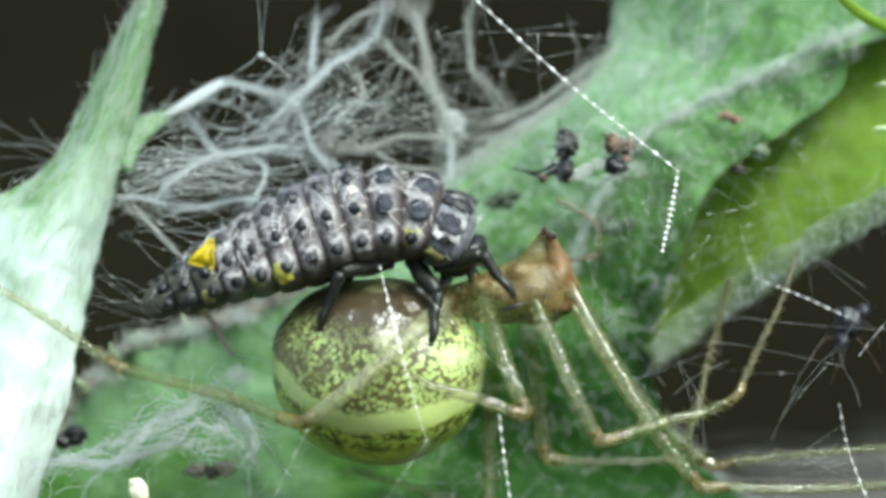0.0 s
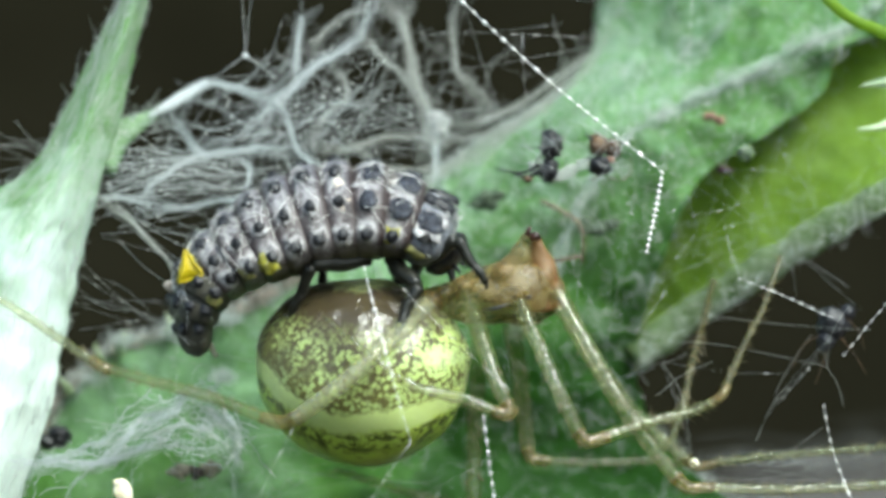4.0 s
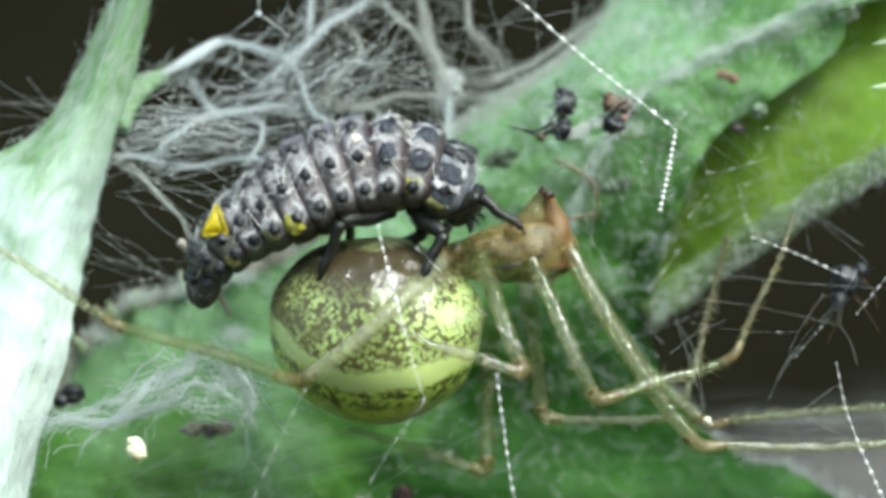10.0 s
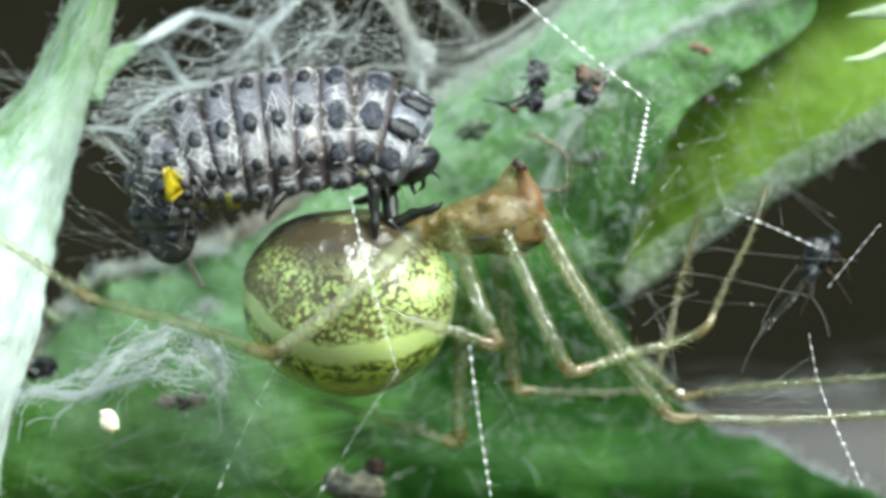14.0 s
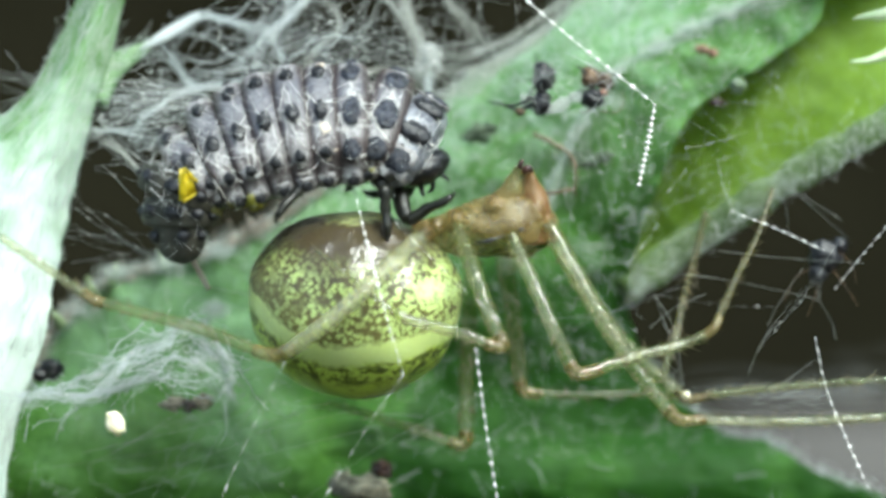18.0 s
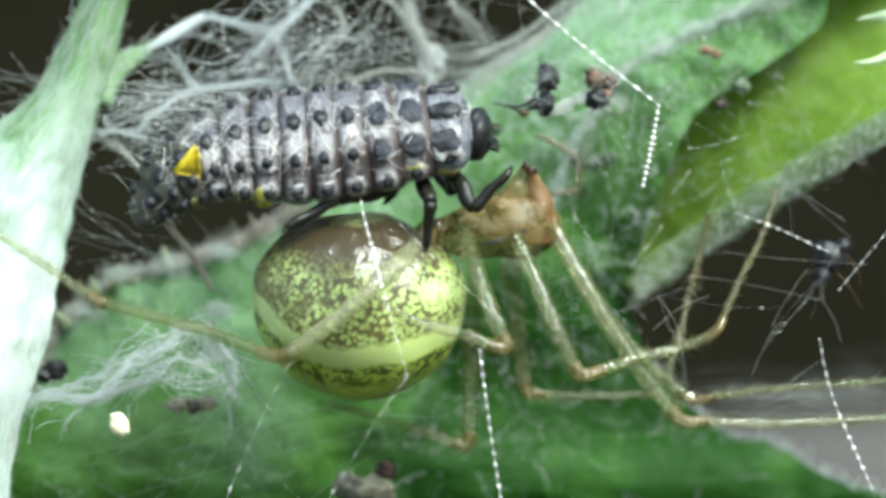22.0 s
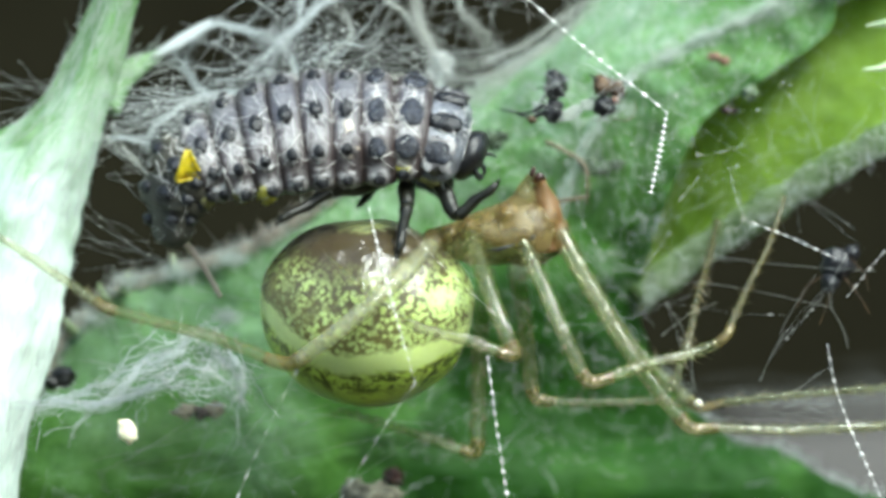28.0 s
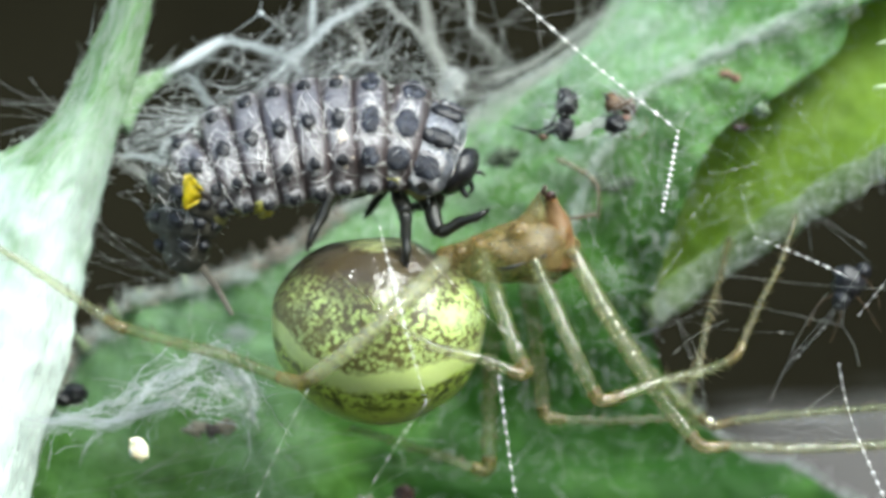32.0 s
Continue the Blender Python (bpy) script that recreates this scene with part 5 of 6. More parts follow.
def build_web():
    rng = random.Random(77)
    root = thing("spider_web", at(700, 330, 2), "tangled white spider silk strung between stalk and leaf", "spider web")
    extra, extra_dull, knots = [], [], []

    def strand(r, *pts, dull=False, wave=0.05, loose=None, spread=1.0, coarse=1.0):
        n = 8 * len(pts)
        line = strand_line(rng, [(u, v, min(5.2, 1.0 + y * 0.95) if u > 330 and v < 700 else y) for u, v, y in pts], n, wave)
        v_high = pts[0][1] < 500 and pts[0][0] > 330
        phase = rng.uniform(0, 90)
        bm = bmesh.new()
        tube(bm, line, [((0.28 if dull else 0.40) if v_high else 0.62) * r * (0.08 + 1.6 * abs(noise.noise(Vector((i * 0.17, phase, 3)))) + 0.5 * (abs(i / n - 0.5) * 2) ** 4) for i in range(n + 1)], 6, 0.5)
        part("strand", bm, M["silk_dull" if dull else "silk"], root)
        knots.extend(line[::3])
        for _ in range(10 + int(r * 520) if loose is None else loose):
            a, b, c = (Vector((rng.gauss(0, 1), rng.gauss(0, 0.8), rng.gauss(0, 1))) * (r * 1.7 + 0.02) * spread for _ in range(3))
            ph, k0, k1 = rng.uniform(0, 50), 0, n
            if rng.random() < 0.5:
                k0 = rng.randrange(0, n // 2)
                k1 = min(n, k0 + rng.randrange(n // 3, n))
            pts = []
            for i in range(k0, k1 + 1):
                f = i / n
                flare = 0.55 + 1.9 * abs(2 * f - 1) ** 3
                o = (a * (1 - f) ** 2 + b * 2 * f * (1 - f) + c * f * f) * flare
                pts.append(line[i] + o + Vector((noise.noise(Vector((i * 0.3, ph, 0))), 0, noise.noise(Vector((i * 0.3, ph, 7))))) * (r * 1.5 + 0.05 * (spread - 1)))
            (extra_dull if dull else extra).append((pts, coarse * rng.uniform(0.002, 0.0055)))

    # main strands of the tangle
    strand(0.05, (682, -20, 3), (668, 50, 3), (640, 84, 3), (590, 112, 2.8), (555, 145, 2.6), (515, 180, 2.4), (462, 240, 2.2))
    strand(0.035, (560, 28, 2.8), (556, 80, 2.8), (550, 140, 2.6))
    strand(0.045, (345, 185, 1.8), (390, 152, 2), (430, 152, 2.2), (480, 168, 2.3), (520, 176, 2.4))
    strand(0.045, (330, 200, 1.8), (355, 235, 1.9), (385, 272, 2), (440, 268, 2.1), (500, 262, 2.2), (560, 258, 2.2))
    strand(0.03, (520, 180, 2.4), (540, 220, 2.3), (555, 262, 2.2), (600, 310, 2))
    strand(0.03, (385, 272, 2), (330, 300, 1.8), (296, 330, 1.6), (290, 365, 1.6))
    strand(0.03, (290, 360, 1.4), (360, 366, 1.2), (440, 352, 1), (560, 368, 0.9))
    strand(0.025, (205, 345, 1.2), (250, 352, 1.2), (290, 362, 1.2))
    strand(0.025, (205, 345, 0.4), (260, 390, 0.4), (318, 455, 0.4), (345, 500, 0.5), dull=True)
    strand(0.05, (700, -40, 3.6), (735, 40, 3.6), (765, 140, 3.6), (785, 230, 3.6), (795, 310, 3.6), dull=True, wave=0.1)
    strand(0.04, (745, -30, 3.8), (750, 60, 3.7), (775, 160, 3.7), (800, 220, 3.6), dull=True, wave=0.1)
    strand(0.04, (662, 60, 3), (700, 100, 3.2), (735, 130, 3.3), (765, 190, 3.4), dull=True)
    strand(0.04, (835, -30, 4), (830, 60, 4), (838, 130, 4), (880, 175, 4), (900, 190, 4), dull=True, wave=0.1)
    strand(0.03, (700, 10, 3.4), (640, 30, 3.4), (600, 60, 3.3), (575, 100, 3.2), dull=True)
    strand(0.03, (610, 100, 3), (640, 160, 3), (600, 210, 2.8), (560, 260, 2.6), dull=True)
    strand(0.03, (800, 225, 3.6), (880, 215, 3.6), (960, 175, 3.8), (1050, 110, 4.2), (1085, 90, 4.6), dull=True)
    strand(0.035, (800, 250, 3.6), (900, 235, 3.7), (990, 180, 4), (1040, 120, 4.2), dull=True)
    for k in range(2):
        o = rng.gauss(0, 12)
        strand(0.014, (800, 300 + o, 3.0), (880, 262 + o, 3.2), (950, 208 + o, 3.4), (1020, 150 + o, 3.6), (1075, 95 + o, 3.8), (1110, 20, 4.0), dull=True, wave=0.14, loose=17, spread=2.6)
    strand(0.02, (795, 215, 3.4), (797, 260, 3.2), (800, 320, 2.6), (806, 345, 2.2), wave=0.08, loose=24, spread=2.0)
    strand(0.03, (560, 258, 2.2), (640, 262, 2.6), (720, 240, 3), (800, 250, 3.4), dull=True)
    strand(0.025, (440, 268, 2), (470, 300, 1.8), (450, 350, 1.5), (435, 365, 1.3))
    strand(0.025, (640, 240, 2.6), (700, 290, 2.4), (770, 300, 2.6), (830, 280, 3), dull=True)
    for k in range(15):
        u, v = rng.uniform(560, 1040), rng.uniform(-30, 190)
        if v > 200 - (u - 760) * 0.3 and u > 860:
            continue
        du, dv, y = rng.gauss(0, 70), rng.uniform(60, 170), rng.uniform(3.2, 4.4)
        strand(0.012, (u, v, y), (u + du * 0.4 + rng.gauss(0, 14), v + dv * 0.4, y), (u + du, v + dv, y), dull=True, wave=0.10, loose=3)
    for k in range(16):
        u, v = rng.uniform(300, 640), rng.uniform(165, 300)
        du, dv, y = rng.uniform(40, 130), rng.gauss(0, 45), rng.uniform(1.0, 2.2)
        strand(0.010, (u, v, y), (u + du * 0.5, v + dv * 0.4 + rng.gauss(0, 10), y), (u + du, v + dv, y), wave=0.06, loose=3)
    # dry stem end caught in the silk beside the abdomen
    bm = bmesh.new()
    tube(bm, strand_line(rng, ((322, 500, -0.2), (350, 535, 0.0), (382, 580, 0.3), (410, 630, 0.6)), 24, 0.03), [0.075 - 0.03 * i / 24 + 0.02 * noise.noise(Vector((i * 0.5, 1, 4))) for i in range(25)], 8)
    part("dry_fibre", bm, M["dry"], root, "greyish pink dry fibre wrapped in silk")
    # dull clump where strands meet
    bm = bmesh.new()
    blob(bm, at(806, 218, 4.0), (0.17, 0.03, 0.20), 1.2, 12, 18, 5)
    part("clump", bm, M["silk_veil"], root, "grey silk clump")
    # lower left tuft on the leaf margin: a few curling bundles
    for pts in (((-10, 790), (60, 822), (130, 826), (190, 824), (232, 798), (268, 764), (322, 738), (352, 698)),
                ((120, 828), (200, 820), (262, 800), (320, 786), (372, 796), (430, 800)),
                ((215, 800), (250, 768), (292, 738), (345, 722), (372, 700)),
                ((386, 784), (384, 752), (408, 738), (438, 762), (452, 800), (456, 832)),
                ((400, 728), (432, 736), (450, 768), (446, 812)),
                ((255, 780), (310, 770), (352, 752), (392, 758), (425, 784)),
                ((60, 830), (110, 812), (170, 800), (230, 772), (280, 748)),
                ((300, 742), (330, 716), (380, 690), (420, 700))):
        y = rng.uniform(-0.4, 0.4)
        strand(0.014, *[(u, v, y + 0.1 * math.sin(u * 0.05)) for u, v in pts], wave=0.19, loose=11, spread=3.2, coarse=1.7)
    strand(0.02, (60, 830, 0.9), (130, 818, 1.6), (220, 815, 2.4), (300, 790, 2.6))
    strand(0.018, (-20, 790, 0.1), (20, 815, 0.1), (60, 832, 0.3))
    strand(0.014, (390, 720, 2.4), (430, 760, 2.2), (445, 810, 2.2), (448, 835, 2.2))
    # web over the dark gap on the right
    for pts in (((1180, 610, 0.2), (1240, 605, 0.2), (1330, 615, 0.2), (1490, 648, 0.2)), ((1490, 648, 0.2), (1512, 685, 0.2), (1522, 720, 0.2)),
                ((1490, 648, 0.2), (1500, 590, 0.2), (1530, 540, 0.2)), ((1410, 690, 0.2), (1385, 735, 0.2), (1365, 780, 0.2)),
                ((1400, 695, 0.2), (1430, 640, 0.2), (1465, 590, 0.2)), ((1200, 640, 0.2), (1235, 700, 0.2), (1250, 800, 0.2)),
                ((1300, 560, 0.2), (1360, 568, 0.2), (1440, 576, 0.2), (1570, 584, 0.2)), ((1190, 700, 0.2), (1240, 660, 0.2), (1290, 640, 0.2))):
        line = strand_line(rng, pts, 20, 0.015)
        extra_dull.append((line, [0.003 + 0.005 * abs(noise.noise(Vector((i * 0.4, pts[0][0], 0)))) for i in range(21)]))
        knots.extend(line[::3])
    # fine threads
    fine = []

    def fan(count, box_a, box_b, sag, r0=0.004, r1=0.009):
        for _ in range(count):
            a = [rng.uniform(*s) for s in box_a]
            b = [rng.uniform(*s) for s in box_b]
            m = [(x + y) / 2 for x, y in zip(a, b)]
            m[1] += rng.gauss(0, sag)
            m[0] += rng.gauss(0, sag * 0.5)
            fine.append((curve_through([at(*a), at(*m), at(*b)], 8), rng.uniform(r0, r1)))

    def link(count, near, longest, picks, r0=0.002, r1=0.005, sag=0.12):
        """Threads from strand to strand."""
        done = 0
        for _ in range(count * 60):
            a, b = rng.choice(picks), rng.choice(picks)
            if not near < (a - b).length < longest:
                continue
            m = (a + b) / 2 + Vector((rng.gauss(0, sag), rng.gauss(0, sag), rng.gauss(0, sag) - 0.04))
            fine.append((curve_through([a, m, b], 8), rng.uniform(r0, r1)))
            done += 1
            if done == count:
                break

    high = [Vector((q.x, rng.uniform(1.1, 2.3), q.z)) for q in knots if q.z > 0.3 and q.x < 3.6]
    stalk = [at(rng.uniform(195, 215), rng.uniform(300, 390), 1.6) for _ in range(14)]
    edge = [at(rng.uniform(960, 1080), rng.uniform(90, 200), 4.2) for _ in range(14)] + [at(rng.uniform(780, 960), rng.uniform(230, 330), 5.4) for _ in range(10)]
    link(80, 0.5, 1.8, high, 0.0014, 0.0035)
    close = [Vector((q.x, rng.uniform(-0.6, 0.6), q.z)) for q in high if q.x < 0.6]
    link(60, 0.6, 3.2, close, 0.0014, 0.003, 0.06)
    link(45, 1.5, 4.0, high + stalk + edge, 0.0012, 0.003, 0.07)
    link(26, 3.0, 7.0, stalk + edge + [q for q in high if q.z < 2.6], 0.0012, 0.003, 0.09)
    right = [q for q in knots if q.x > 3.8 and q.z > -4]
    rimside = [at(u, 655 - (u - 1150) * 0.64, 4.9) for u in (1170, 1230, 1300, 1380, 1450, 1540, 1600)]
    shins = [at(u, v, 0) for u, v in ((1300, 815), (1380, 805), (1460, 798), (1540, 793), (1320, 670), (1360, 590), (1240, 725))]
    link(7, 0.5, 2.2, right + rimside + shins, 0.0010, 0.0018, 0.05)
    # threads drawn over the larva's tail end and across the abdomen
    fan(14, ((200, 235), (270, 360), (0.2, 1.2)), ((340, 560), (300, 430), (-1.7, -1.3)), 24, 0.002, 0.0045)
    fan(16, ((230, 330), (250, 420), (0.6, 1.4)), ((360, 620), (270, 350), (0.6, 1.6)), 30, 0.002, 0.005)
    fan(34, ((205, 250), (255, 350), (0.3, 1.3)), ((310, 520), (262, 345), (-0.4, 1.4)), 12, 0.0025, 0.0055)
    fan(18, ((220, 330), (235, 300), (0.6, 1.6)), ((300, 460), (215, 300), (0.6, 1.8)), 16, 0.0025, 0.005)
    fan(7, ((205, 230), (340, 420), (0.2, 1.2)), ((330, 420), (420, 560), (-1.2, -0.8)), 16, 0.0015, 0.0035)
    fan(10, ((-40, 60), (200, 330), (1, 2)), ((150, 230), (220, 330), (1.5, 2)), 20, 0.0015, 0.0035)
    fan(9, ((150, 175), (430, 640), (1.2, 1.5)), ((230, 470), (540, 620), (1.6, 2.4)), 14, 0.0015, 0.0035)
    fan(14, ((820, 1100), (180, 330), (3, 4)), ((1000, 1250), (200, 460), (3.4, 4.4)), 16, 0.003, 0.006)
    fan(20, ((1100, 1560), (100, 420), (0.3, 1.2)), ((1120, 1580), (200, 560), (0.3, 1.4)), 12, 0.0012, 0.0024)
    fan(10, ((1000, 1180), (240, 420), (0.3, 1.2)), ((1020, 1200), (400, 620), (0.3, 1.2)), 16, 0.0012, 0.0028)
    fan(6, ((60, 700), (980, 1060), (0.8, 1.8)), ((350, 900), (700, 900), (0.6, 1.6)), 8, 0.0015, 0.003)
    tuft = [q for q in knots if q.x < -3.2 and q.z < -2.4]
    link(170, 0.2, 1.2, tuft, 0.0015, 0.0045, 0.22)
    fan(10, ((1000, 1050), (480, 780), (1.5, 3)), ((1120, 1260), (520, 840), (1.5, 3)), 20, 0.002, 0.004)
    # knotted threads at the top
    knot = (462, 97, 1.6)
    for q in ((452, -60, 1.6), (478, -60, 1.6), (395, 146, 1.9), (340, 190, 1.8), (505, 125, 1.6), (518, 140, 1.6)):
        fine.append((strand_line(rng, (knot, tuple((x + y) / 2 for x, y in zip(knot, q)), q), 6, 0.03), 0.0045))
    bm = bmesh.new()
    blob(bm, at(*knot), (0.06, 0.05, 0.05), 0.4, 7, 9, 2)
    part("knot", bm, M["silk"], root, "white silk knot")
    # white beads along the threads, added for their sparkles of light
    verts, faces = [], []
    front = [ln for ln, r in fine if min(q.y for q in ln) < 3.2]
    for _ in range(520):
        ln = rng.choice(front)
        k = rng.randrange(len(ln) - 1)
        q = ln[k].lerp(ln[k + 1], rng.random())
        r = rng.uniform(0.010, 0.024)
        n = len(verts)
        verts += [q + Vector(o) * r for o in ((1, 0, 0), (0, 1, 0), (-1, 0, 0), (0, -1, 0), (0, 0, 1), (0, 0, -1))]
        for k in range(4):
            faces += [(n + k, n + (k + 1) % 4, n + 4), (n + (k + 1) % 4, n + k, n + 5)]
    mesh_of("droplet", verts, faces, M["dew"], root)["kind"] = "stuff"
    thread_mesh("fine_thread", fine, M["silk_fine"], root)
    thread_mesh("filament", extra, M["silk"], root)
    thread_mesh("filament", extra_dull, M["silk_dull"], root)
    fine.clear()
    # dusty hazy threads along the two lower right legs
    fan(9, ((1230, 1420), (780, 860), (-0.3, 0.5)), ((1450, 1650), (735, 860), (-0.3, 0.5)), 8, 0.001, 0.002)
    # thin veil of threads over the lower leaf
    fan(6, ((120, 600), (600, 900), (1.0, 2.6)), ((300, 800), (660, 1000), (0.8, 2.4)), 40, 0.003, 0.007)
    fan(10, ((60, 500), (880, 1060), (0.5, 1.6)), ((300, 800), (700, 860), (0.4, 1.0)), 10, 0.0015, 0.003)
    thread_mesh("haze_thread", fine, M["silk_veil"], root)

    # films of the finest silk; the second adds milky haze over the lower leaf
    def film_of(edges, seed, material):
        lines = [curve_through([at(*q) for q in e], 24) for e in edges]
        verts = [lines[0][i].lerp(lines[1][i], k / 10) + Vector((0, 0.25 * noise.noise(Vector((i * 0.3, k * 0.4, seed))), 0)) for i in range(25) for k in range(11)]
        faces = [(i * 11 + k, i * 11 + k + 1, i * 11 + k + 12, i * 11 + k + 11) for i in range(24) for k in range(10)]
        ob = mesh_of("silk_film", verts, faces, material, root, "faint hazy film of fine silk")
        uv = ob.data.uv_layers.new(name="UVMap")
        for lp in ob.data.loops:
            n = lp.vertex_index
            uv.data[lp.index].uv = (n // 11 / 24, n % 11 / 10)

    film_of((((1225, 770, 0.6), (1350, 745, 0.6), (1500, 725, 0.6), (1760, 700, 0.6)), ((1235, 850, 0.5), (1380, 880, 0.5), (1500, 885, 0.5), (1760, 880, 0.5))), 1, M["film"])
    film_of((((150, 700, 1.6), (350, 640, 1.6), (550, 620, 2.0), (800, 720, 2.2)), ((80, 940, 1.4), (350, 980, 1.4), (600, 1010, 1.6), (900, 980, 1.8))), 2, M["haze_film"])

    # threads strung with beads
    def beaded(r, *pts, gap=1.0):
        line = curve_through([at(*q) for q in pts], 240)
        run, rads, nxt, size = 0.0, [], 0.0, 0.0
        for i in range(241):
            if i:
                run += (line[i] - line[i - 1]).length
            x = 0.5 + 0.5 * math.cos(run * 2 * math.pi / (0.20 * gap) + 7.0 * noise.noise(Vector((run * 0.7, r, 2))))
            dim = 0.55 + 0.9 * max(0, noise.noise(Vector((run * 0.6, 5, r * 70))))
            rads.append(r * dim * (0.24 + 1.7 * x ** 4 * (0.5 + 1.1 * abs(noise.noise(Vector((run * 2.3, 3, r)))))))
        bm = bmesh.new()
        tube(bm, line, rads, 6)
        part("beaded_thread", bm, M["dew"], root, "glistening beaded thread")

    beaded(0.046, (740, -95, -1.2), (845, 2, -1.2), (1020, 160, -1.2), (1200, 303, -1.2), gap=1.2)
    beaded(0.056, (1200, 303, -1.2), (1188, 370, -1.2), (1172, 446, -1.2), gap=0.55)
    beaded(0.036, (883, 735, -2.4), (895, 830, -2.3), (908, 920, -2.2), (930, 1060, -2))
    beaded(0.022, (1485, 715, -1), (1500, 790, -1), (1525, 860, -1), (1580, 985, -1))
    beaded(0.023, (755, 782, -2.6), (735, 715, -2.7), (712, 630, -2.6), (686, 530, -2.2), (672, 470, -1.8))
    beaded(0.010, (755, 782, -2.6), (700, 860, -2.5), (640, 960, -2.3), (590, 1040, -2.2), gap=2)
    beaded(0.010, (545, 760, -2.2), (500, 850, -2.1), (450, 960, -2), (430, 1010, -2), gap=2)
    beaded(0.028, (1335, 492, -0.5), (1420, 525, -0.5), (1500, 562, -0.5))
    beaded(0.016, (1520, 630, -0.6), (1560, 580, -0.6), (1610, 520, -0.6))
    beaded(0.006, (1310, 400, 0.5), (1322, 450, 0.3), (1335, 492, -0.3), (1300, 540, 0.4))
    beaded(0.009, (740, 510, -2.2), (830, 600, -2.3), (930, 690, -2.2), gap=2)
    beaded(0.009, (1256, 417, 0.3), (1238, 440, 0.3), (1220, 462, 0.3), gap=2)
    beaded(0.009, (1206, 515, 0.3), (1180, 552, 0.3), (1148, 591, 0.3), gap=2)
    beaded(0.007, (1040, 457, 0.3), (1052, 500, 0.3), (1082, 545, 0.3), gap=2)
    beaded(0.007, (1252, 380, 0.3), (1300, 372, 0.3), (1362, 352, 0.3), gap=2)
    beaded(0.009, (930, 60, 1), (1000, 62, 1), (1080, 68, 1.4), gap=2)
    beaded(0.009, (952, 60, 1), (953, 120, 1), (960, 180, 1.4), gap=2)
    beaded(0.009, (1254, -40, 0), (1250, 60, 0), (1244, 125, 0), gap=2)


build_web()


# ---- small things on the leaf and in the web ----
def limb(bm, pts, r0, r1):
    n = 4 * len(pts)
    tube(bm, curve_through([at(*q) for q in pts], n), [r0 + (r1 - r0) * i / n for i in range(n + 1)], 6)


def dead_insect(name, label, y, pieces, limbs):
    """pieces: rows of (part, u, v, radii, material, tilt); limbs: rows of (points, radius, material)."""
    u0, v0 = pieces[0][1:3]
    root = thing(name, at(u0, v0 + 25, y + 0.2), label, "dead insect")
    for i, (kind, u, v, size, material, tilt) in enumerate(pieces):
        bm = bmesh.new()
        blob(bm, at(u, v, y - 0.05 * (i % 2)), size, 0.38, 16, 20, u * 0.1, Matrix.Rotation(radians(tilt), 3, "Y"))
        part(kind, bm, M[material], root)
    rng = random.Random(int(u0))
    for kind, u, v, size, material, tilt in pieces[:3]:
        roots = []
        for _ in range(26):
            d = Vector((rng.gauss(0, 1), rng.gauss(-0.4, 1), rng.gauss(0, 1))).normalized()
            roots.append((at(u, v, y) + Vector((d.x * size[0], d.y * size[1], d.z * size[2])) * 0.9, d))
        vs, fs = hairs(rng, roots, 0.12, 0.006, (0, 0, 0), 0.3)
        mesh_of("bristle", vs, fs, M["black"], root)["kind"] = "stuff"
    lines = []
    for _ in range(12 if v0 < 400 else 0):
        a = at(u0 + rng.uniform(-40, 40), v0 + rng.uniform(-30, 70), y - 0.3)
        b = at(u0 + rng.uniform(-80, 80), v0 + rng.uniform(-50, 80), y - 0.2)
        lines.append((curve_through([a, (a + b) / 2 + Vector((rng.gauss(0, 0.1), -0.1, rng.gauss(0, 0.1))), b], 8), rng.uniform(0.003, 0.006)))
    if lines:
        thread_mesh("silk_wrap", lines, M["silk_fine"], root)
    for pts, r, material in limbs:
        bm = bmesh.new()
        limb(bm, [(u, v, y - 0.1 + 0.05 * i) for i, (u, v) in enumerate(pts)], r, r * 0.4)
        part("leg", bm, M[material], root)


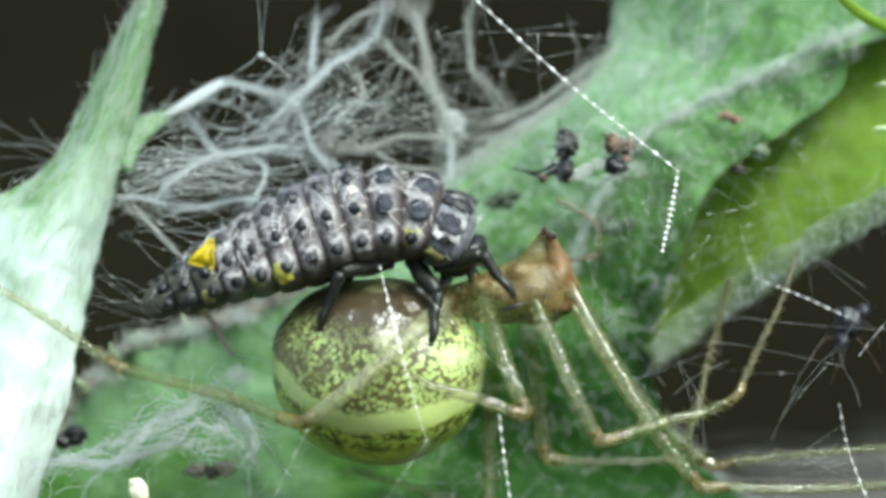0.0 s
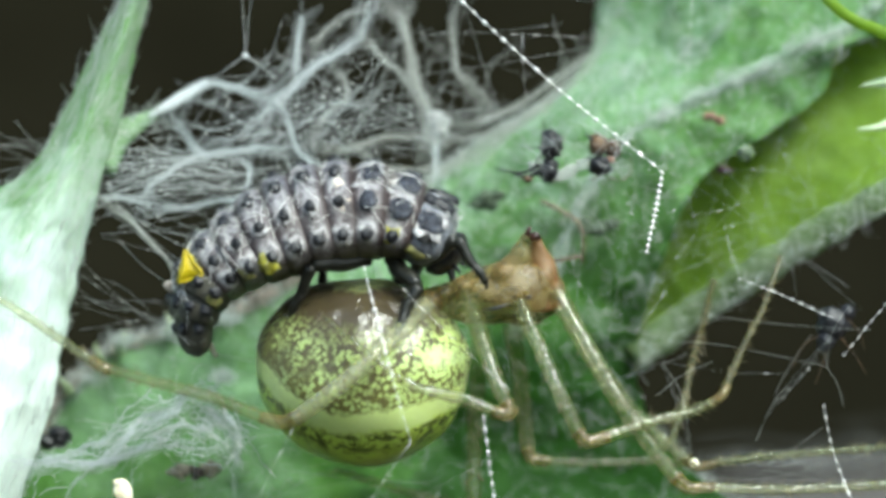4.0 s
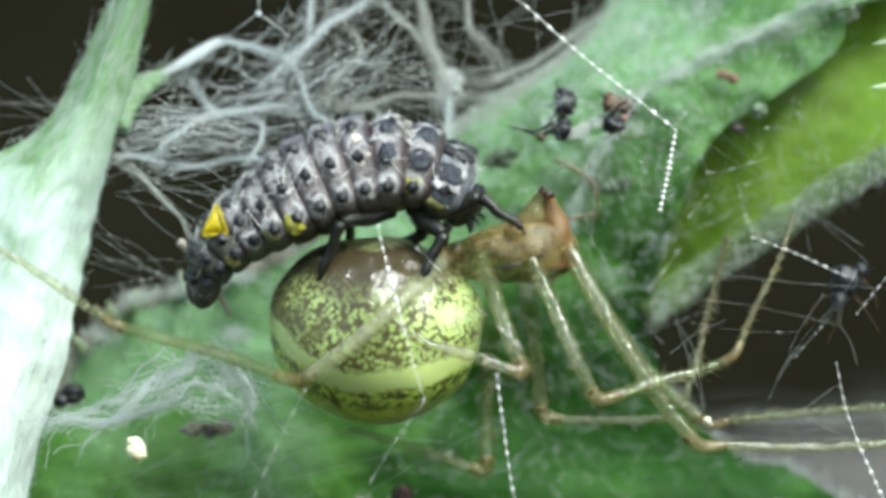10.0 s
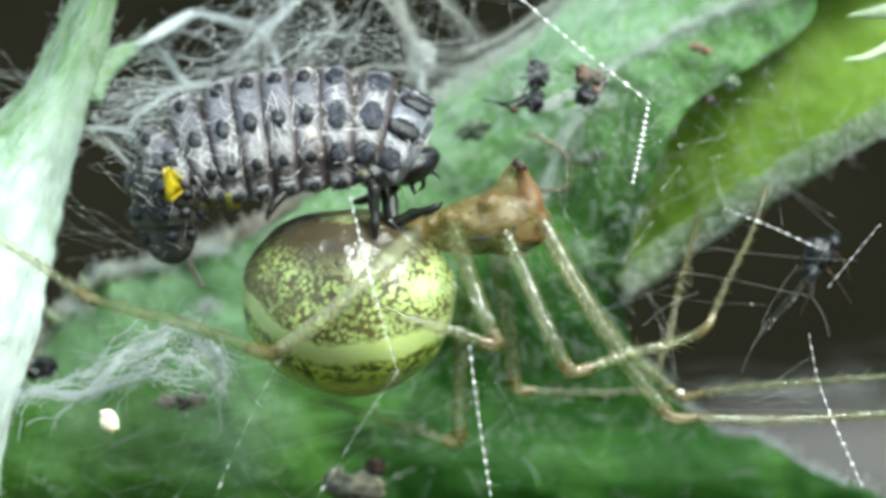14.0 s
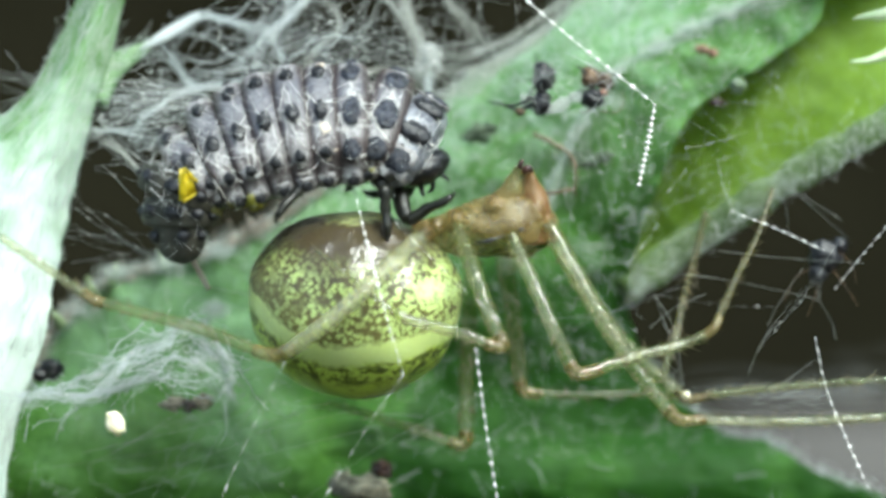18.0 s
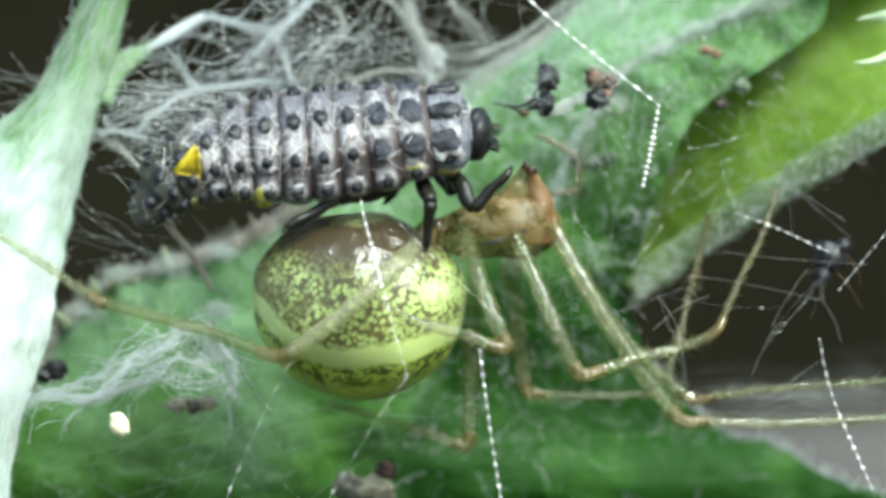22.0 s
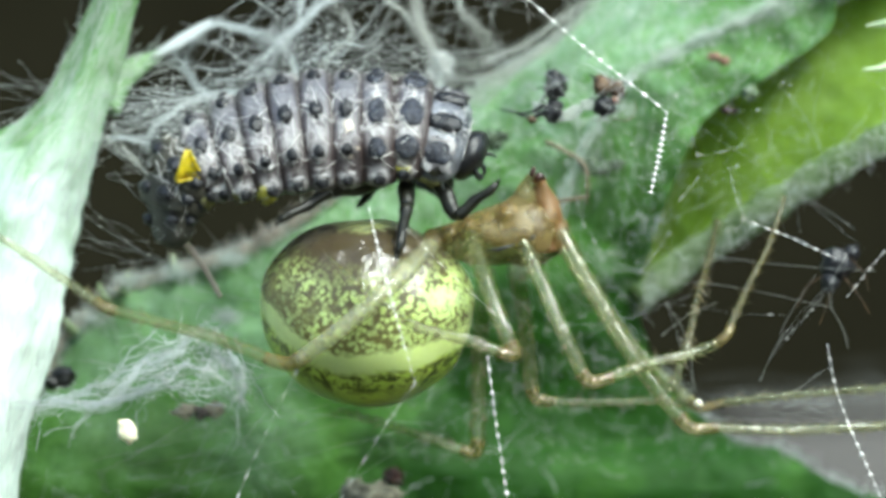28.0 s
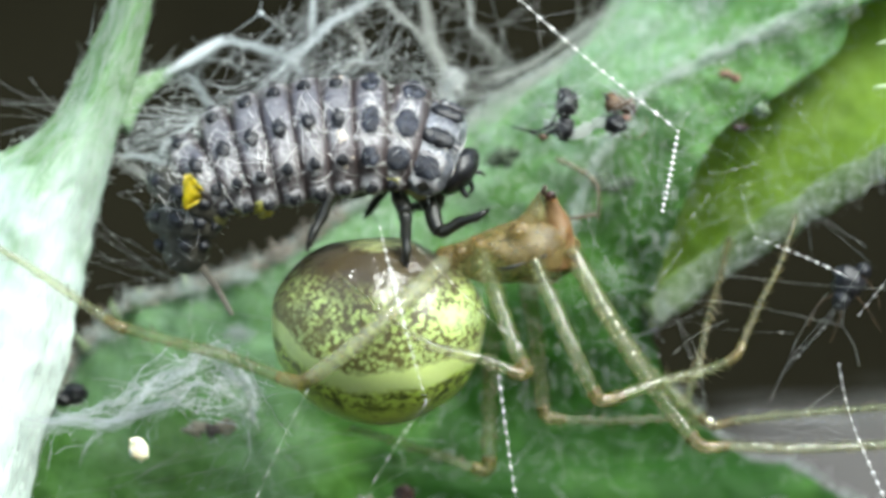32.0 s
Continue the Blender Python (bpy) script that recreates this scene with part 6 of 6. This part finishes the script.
def build_small():
    dead_insect("dead_fly", "black dried fly caught in the silk", 1.3,
                [("thorax", 1004, 258, (0.20, 0.2, 0.24), "black", 10), ("head", 1000, 240, (0.14, 0.12, 0.12), "black", 0),
                 ("abdomen", 1000, 300, (0.17, 0.15, 0.22), "tubercle", 12), ("wing", 1030, 305, (0.26, 0.03, 0.11), "silk_veil", -25),
                 ("wing", 978, 300, (0.20, 0.03, 0.10), "silk_veil", 40), ("crumb", 962, 316, (0.09, 0.07, 0.07), "amber", 0)],
                [(((985, 290), (950, 305), (905, 298)), 0.035, "black"), (((990, 300), (960, 312), (935, 306)), 0.05, "black"), (((990, 270), (978, 285), (972, 305)), 0.025, "black"),
                 (((998, 240), (990, 225), (988, 212)), 0.02, "black"), (((1010, 285), (1004, 305), (1005, 325)), 0.025, "black"), (((985, 258), (965, 262), (945, 256)), 0.012, "black")])
    dead_insect("dead_aphid", "brown and black dried aphid in the silk", 1.2,
                [("thorax", 1086, 256, (0.19, 0.16, 0.17), "amber", 40), ("abdomen", 1090, 292, (0.20, 0.17, 0.17), "black", 10), ("head", 1112, 262, (0.14, 0.12, 0.17), "amber", -20),
                 ("shoulder", 1108, 282, (0.09, 0.08, 0.08), "mite", 0), ("wing", 1062, 290, (0.16, 0.03, 0.10), "silk_veil", 10)],
                [(((1080, 250), (1068, 240), (1062, 236)), 0.03, "black"), (((1105, 315), (1130, 318), (1145, 300), (1143, 275)), 0.014, "amber"), (((1085, 312), (1075, 318), (1066, 316)), 0.014, "amber"),
                 (((1125, 250), (1140, 252), (1150, 255)), 0.02, "black"), (((1085, 285), (1072, 278), (1062, 282)), 0.02, "black")])
    dead_insect("dead_gnat", "small black gnat hanging in the web", 0.9,
                [("thorax", 1502, 572, (0.30, 0.25, 0.28), "tubercle", 0), ("abdomen", 1490, 602, (0.16, 0.15, 0.2), "tubercle", 15), ("head", 1528, 552, (0.14, 0.14, 0.14), "tubercle", 0)],
                [(((1485, 590), (1450, 610), (1430, 650)), 0.014, "amber"), (((1510, 590), (1535, 620), (1560, 660)), 0.014, "amber"), (((1495, 600), (1485, 640), (1470, 680)), 0.012, "amber"),
                 (((1525, 560), (1550, 590), (1558, 620)), 0.012, "amber")])
    dead_insect("dead_midge", "dark dried midge behind the stalk edge", 2.6,
                [("thorax", 132, 772, (0.22, 0.2, 0.2), "black", 0), ("abdomen", 112, 782, (0.18, 0.15, 0.13), "black", 15)],
                [(((140, 785), (150, 800), (165, 806)), 0.014, "black")])
    # crumbs of dried matter
    for name, u, v, y, size, material, label in (
            ("crumb", 350, 833, 2.0, (0.20, 0.12, 0.12), "pale_husk", "grey-brown crumb of dried matter on the leaf"),
            ("crumb", 398, 830, 2.0, (0.17, 0.12, 0.12), "pale_husk", "grey-brown crumb of dried matter on the leaf"),
            ("crumb", 376, 836, 1.9, (0.10, 0.10, 0.10), "chestnut", "dark brown crumb of dried matter on the leaf"),
            ("husk", 680, 985, 2.6, (0.46, 0.3, 0.24), "husk", "pale dried husk stuck to the leaf"),
            ("husk", 645, 975, 2.7, (0.22, 0.2, 0.2), "husk", "pale dried husk stuck to the leaf"),
            ("crumb", 716, 948, 2.6, (0.16, 0.14, 0.14), "chestnut", "dark crumb beside the pale husk"),
            ("red_mite", 1284, 205, 2.9, (0.11, 0.06, 0.08), "mite", "small red mite on the leaf"),
            ("red_mite", 1302, 212, 2.9, (0.09, 0.07, 0.07), "mite", "small red mite on the leaf"),
            ("crumb", 1348, 270, 3.2, (0.14, 0.08, 0.12), "felt_rim", "pinkish crumb on the leaf fold"),
            ("crumb", 1310, 300, 3.3, (0.16, 0.06, 0.06), "chestnut", "dark crumb on the leaf fold")):
        bm = bmesh.new()
        blob(bm, at(u, v, y), size, 0.9, 14, 18, u * 0.37)
        tagged(part(name, bm, M[material]), label, "mite" if name == "red_mite" else "debris", {"crumb": "crumbs on the leaf", "husk": "pale husks", "red_mite": "red mites on the leaf"}[name])
    for u, v, a, b in ((885, 352, 0.20, 0.13), (905, 347, 0.17, 0.10), (900, 362, 0.12, 0.08), (1085, 402, 0.26, 0.10), (1112, 396, 0.15, 0.09), (1062, 392, 0.14, 0.09)):
        bm = bmesh.new()
        blob(bm, at(u, v, 4.1), (a, 0.10, b), 1.2, 14, 22, u * 0.21, Matrix.Rotation(radians(-20), 3, "Y"))
        tagged(part("dark_scab", bm, M["scab"]), "dark grey-green scab on the leaf", "leaf scab", "scabs on the leaf")
    bm = bmesh.new()
    blob(bm, at(245, 868, -0.2), (0.16, 0.13, 0.22), 0.5, 12, 14, 3, Matrix.Rotation(radians(-22), 3, "Y"))
    tagged(part("pollen_grain", bm, M["egg"]), "bright cream grain hanging on a thread", "grain")
    # shed leg caught on the leaf
    bm = bmesh.new()
    limb(bm, [(985, 355, 3), (1020, 372, 2.9), (1052, 395, 2.9), (1060, 430, 2.9), (1058, 465, 3)], 0.05, 0.03)
    tagged(part("shed_leg", bm, M["shed"]), "brown curved shed leg on the leaf", "shed leg", "shed legs")
    bm = bmesh.new()
    limb(bm, [(1000, 462, 2.6), (1030, 458, 2.6), (1058, 452, 2.6)], 0.05, 0.04)
    tagged(part("shed_leg", bm, M["shed"]), "short brown shed leg beside the spider", "shed leg", "shed legs")
    # pale spines reaching in from the plant beside the lobe
    for pts, r in ((((1545, 228, 2), (1590, 222, 2), (1660, 190, 2)), 0.02), (((1550, 152, 2), (1568, 148, 2), (1640, 140, 2)), 0.02)):
        bm = bmesh.new()
        n = 12
        tube(bm, curve_through([at(*q) for q in pts], n), [0.012 + 0.16 * (i / n) for i in range(n + 1)], 8, 0.6)
        tagged(part("leaf_spine", bm, M["spine"]), "pale sharp spine of a thistle leaf", "spine", "pale leaf spines")
    # stem crossing the top corner
    bm = bmesh.new()
    limb(bm, [(1440, -60, 1.5), (1500, 5, 1.5), (1540, 35, 1.5), (1600, 60, 1.5), (1700, 110, 1.6)], 0.10, 0.13)
    tagged(part("side_stem", bm, M["lobe"]), "yellow-green stem crossing above the leaf", "stem")


build_small()


# ---- what moves ----
def motions():
    times = [i * 0.5 for i in range(65)] + [9.75, 10.25, 10.75, 11.25]
    times.sort()
    rows = [[] for _ in LARVA_SEGMENTS]
    legs = [[] for _ in LARVA_LEGS]
    for t in times:
        s, g = larva_pose(t)
        for made, src in ((rows, s), (legs, g)):
            for r, m in zip(made, src):
                m = m.copy()
                m.translation = m.translation * MM - LARVA.location
                r.append((t, m))
    for ob, r in zip(LARVA_SEGMENTS + LARVA_LEGS, rows + legs):
        walk(ob, r)


motions()
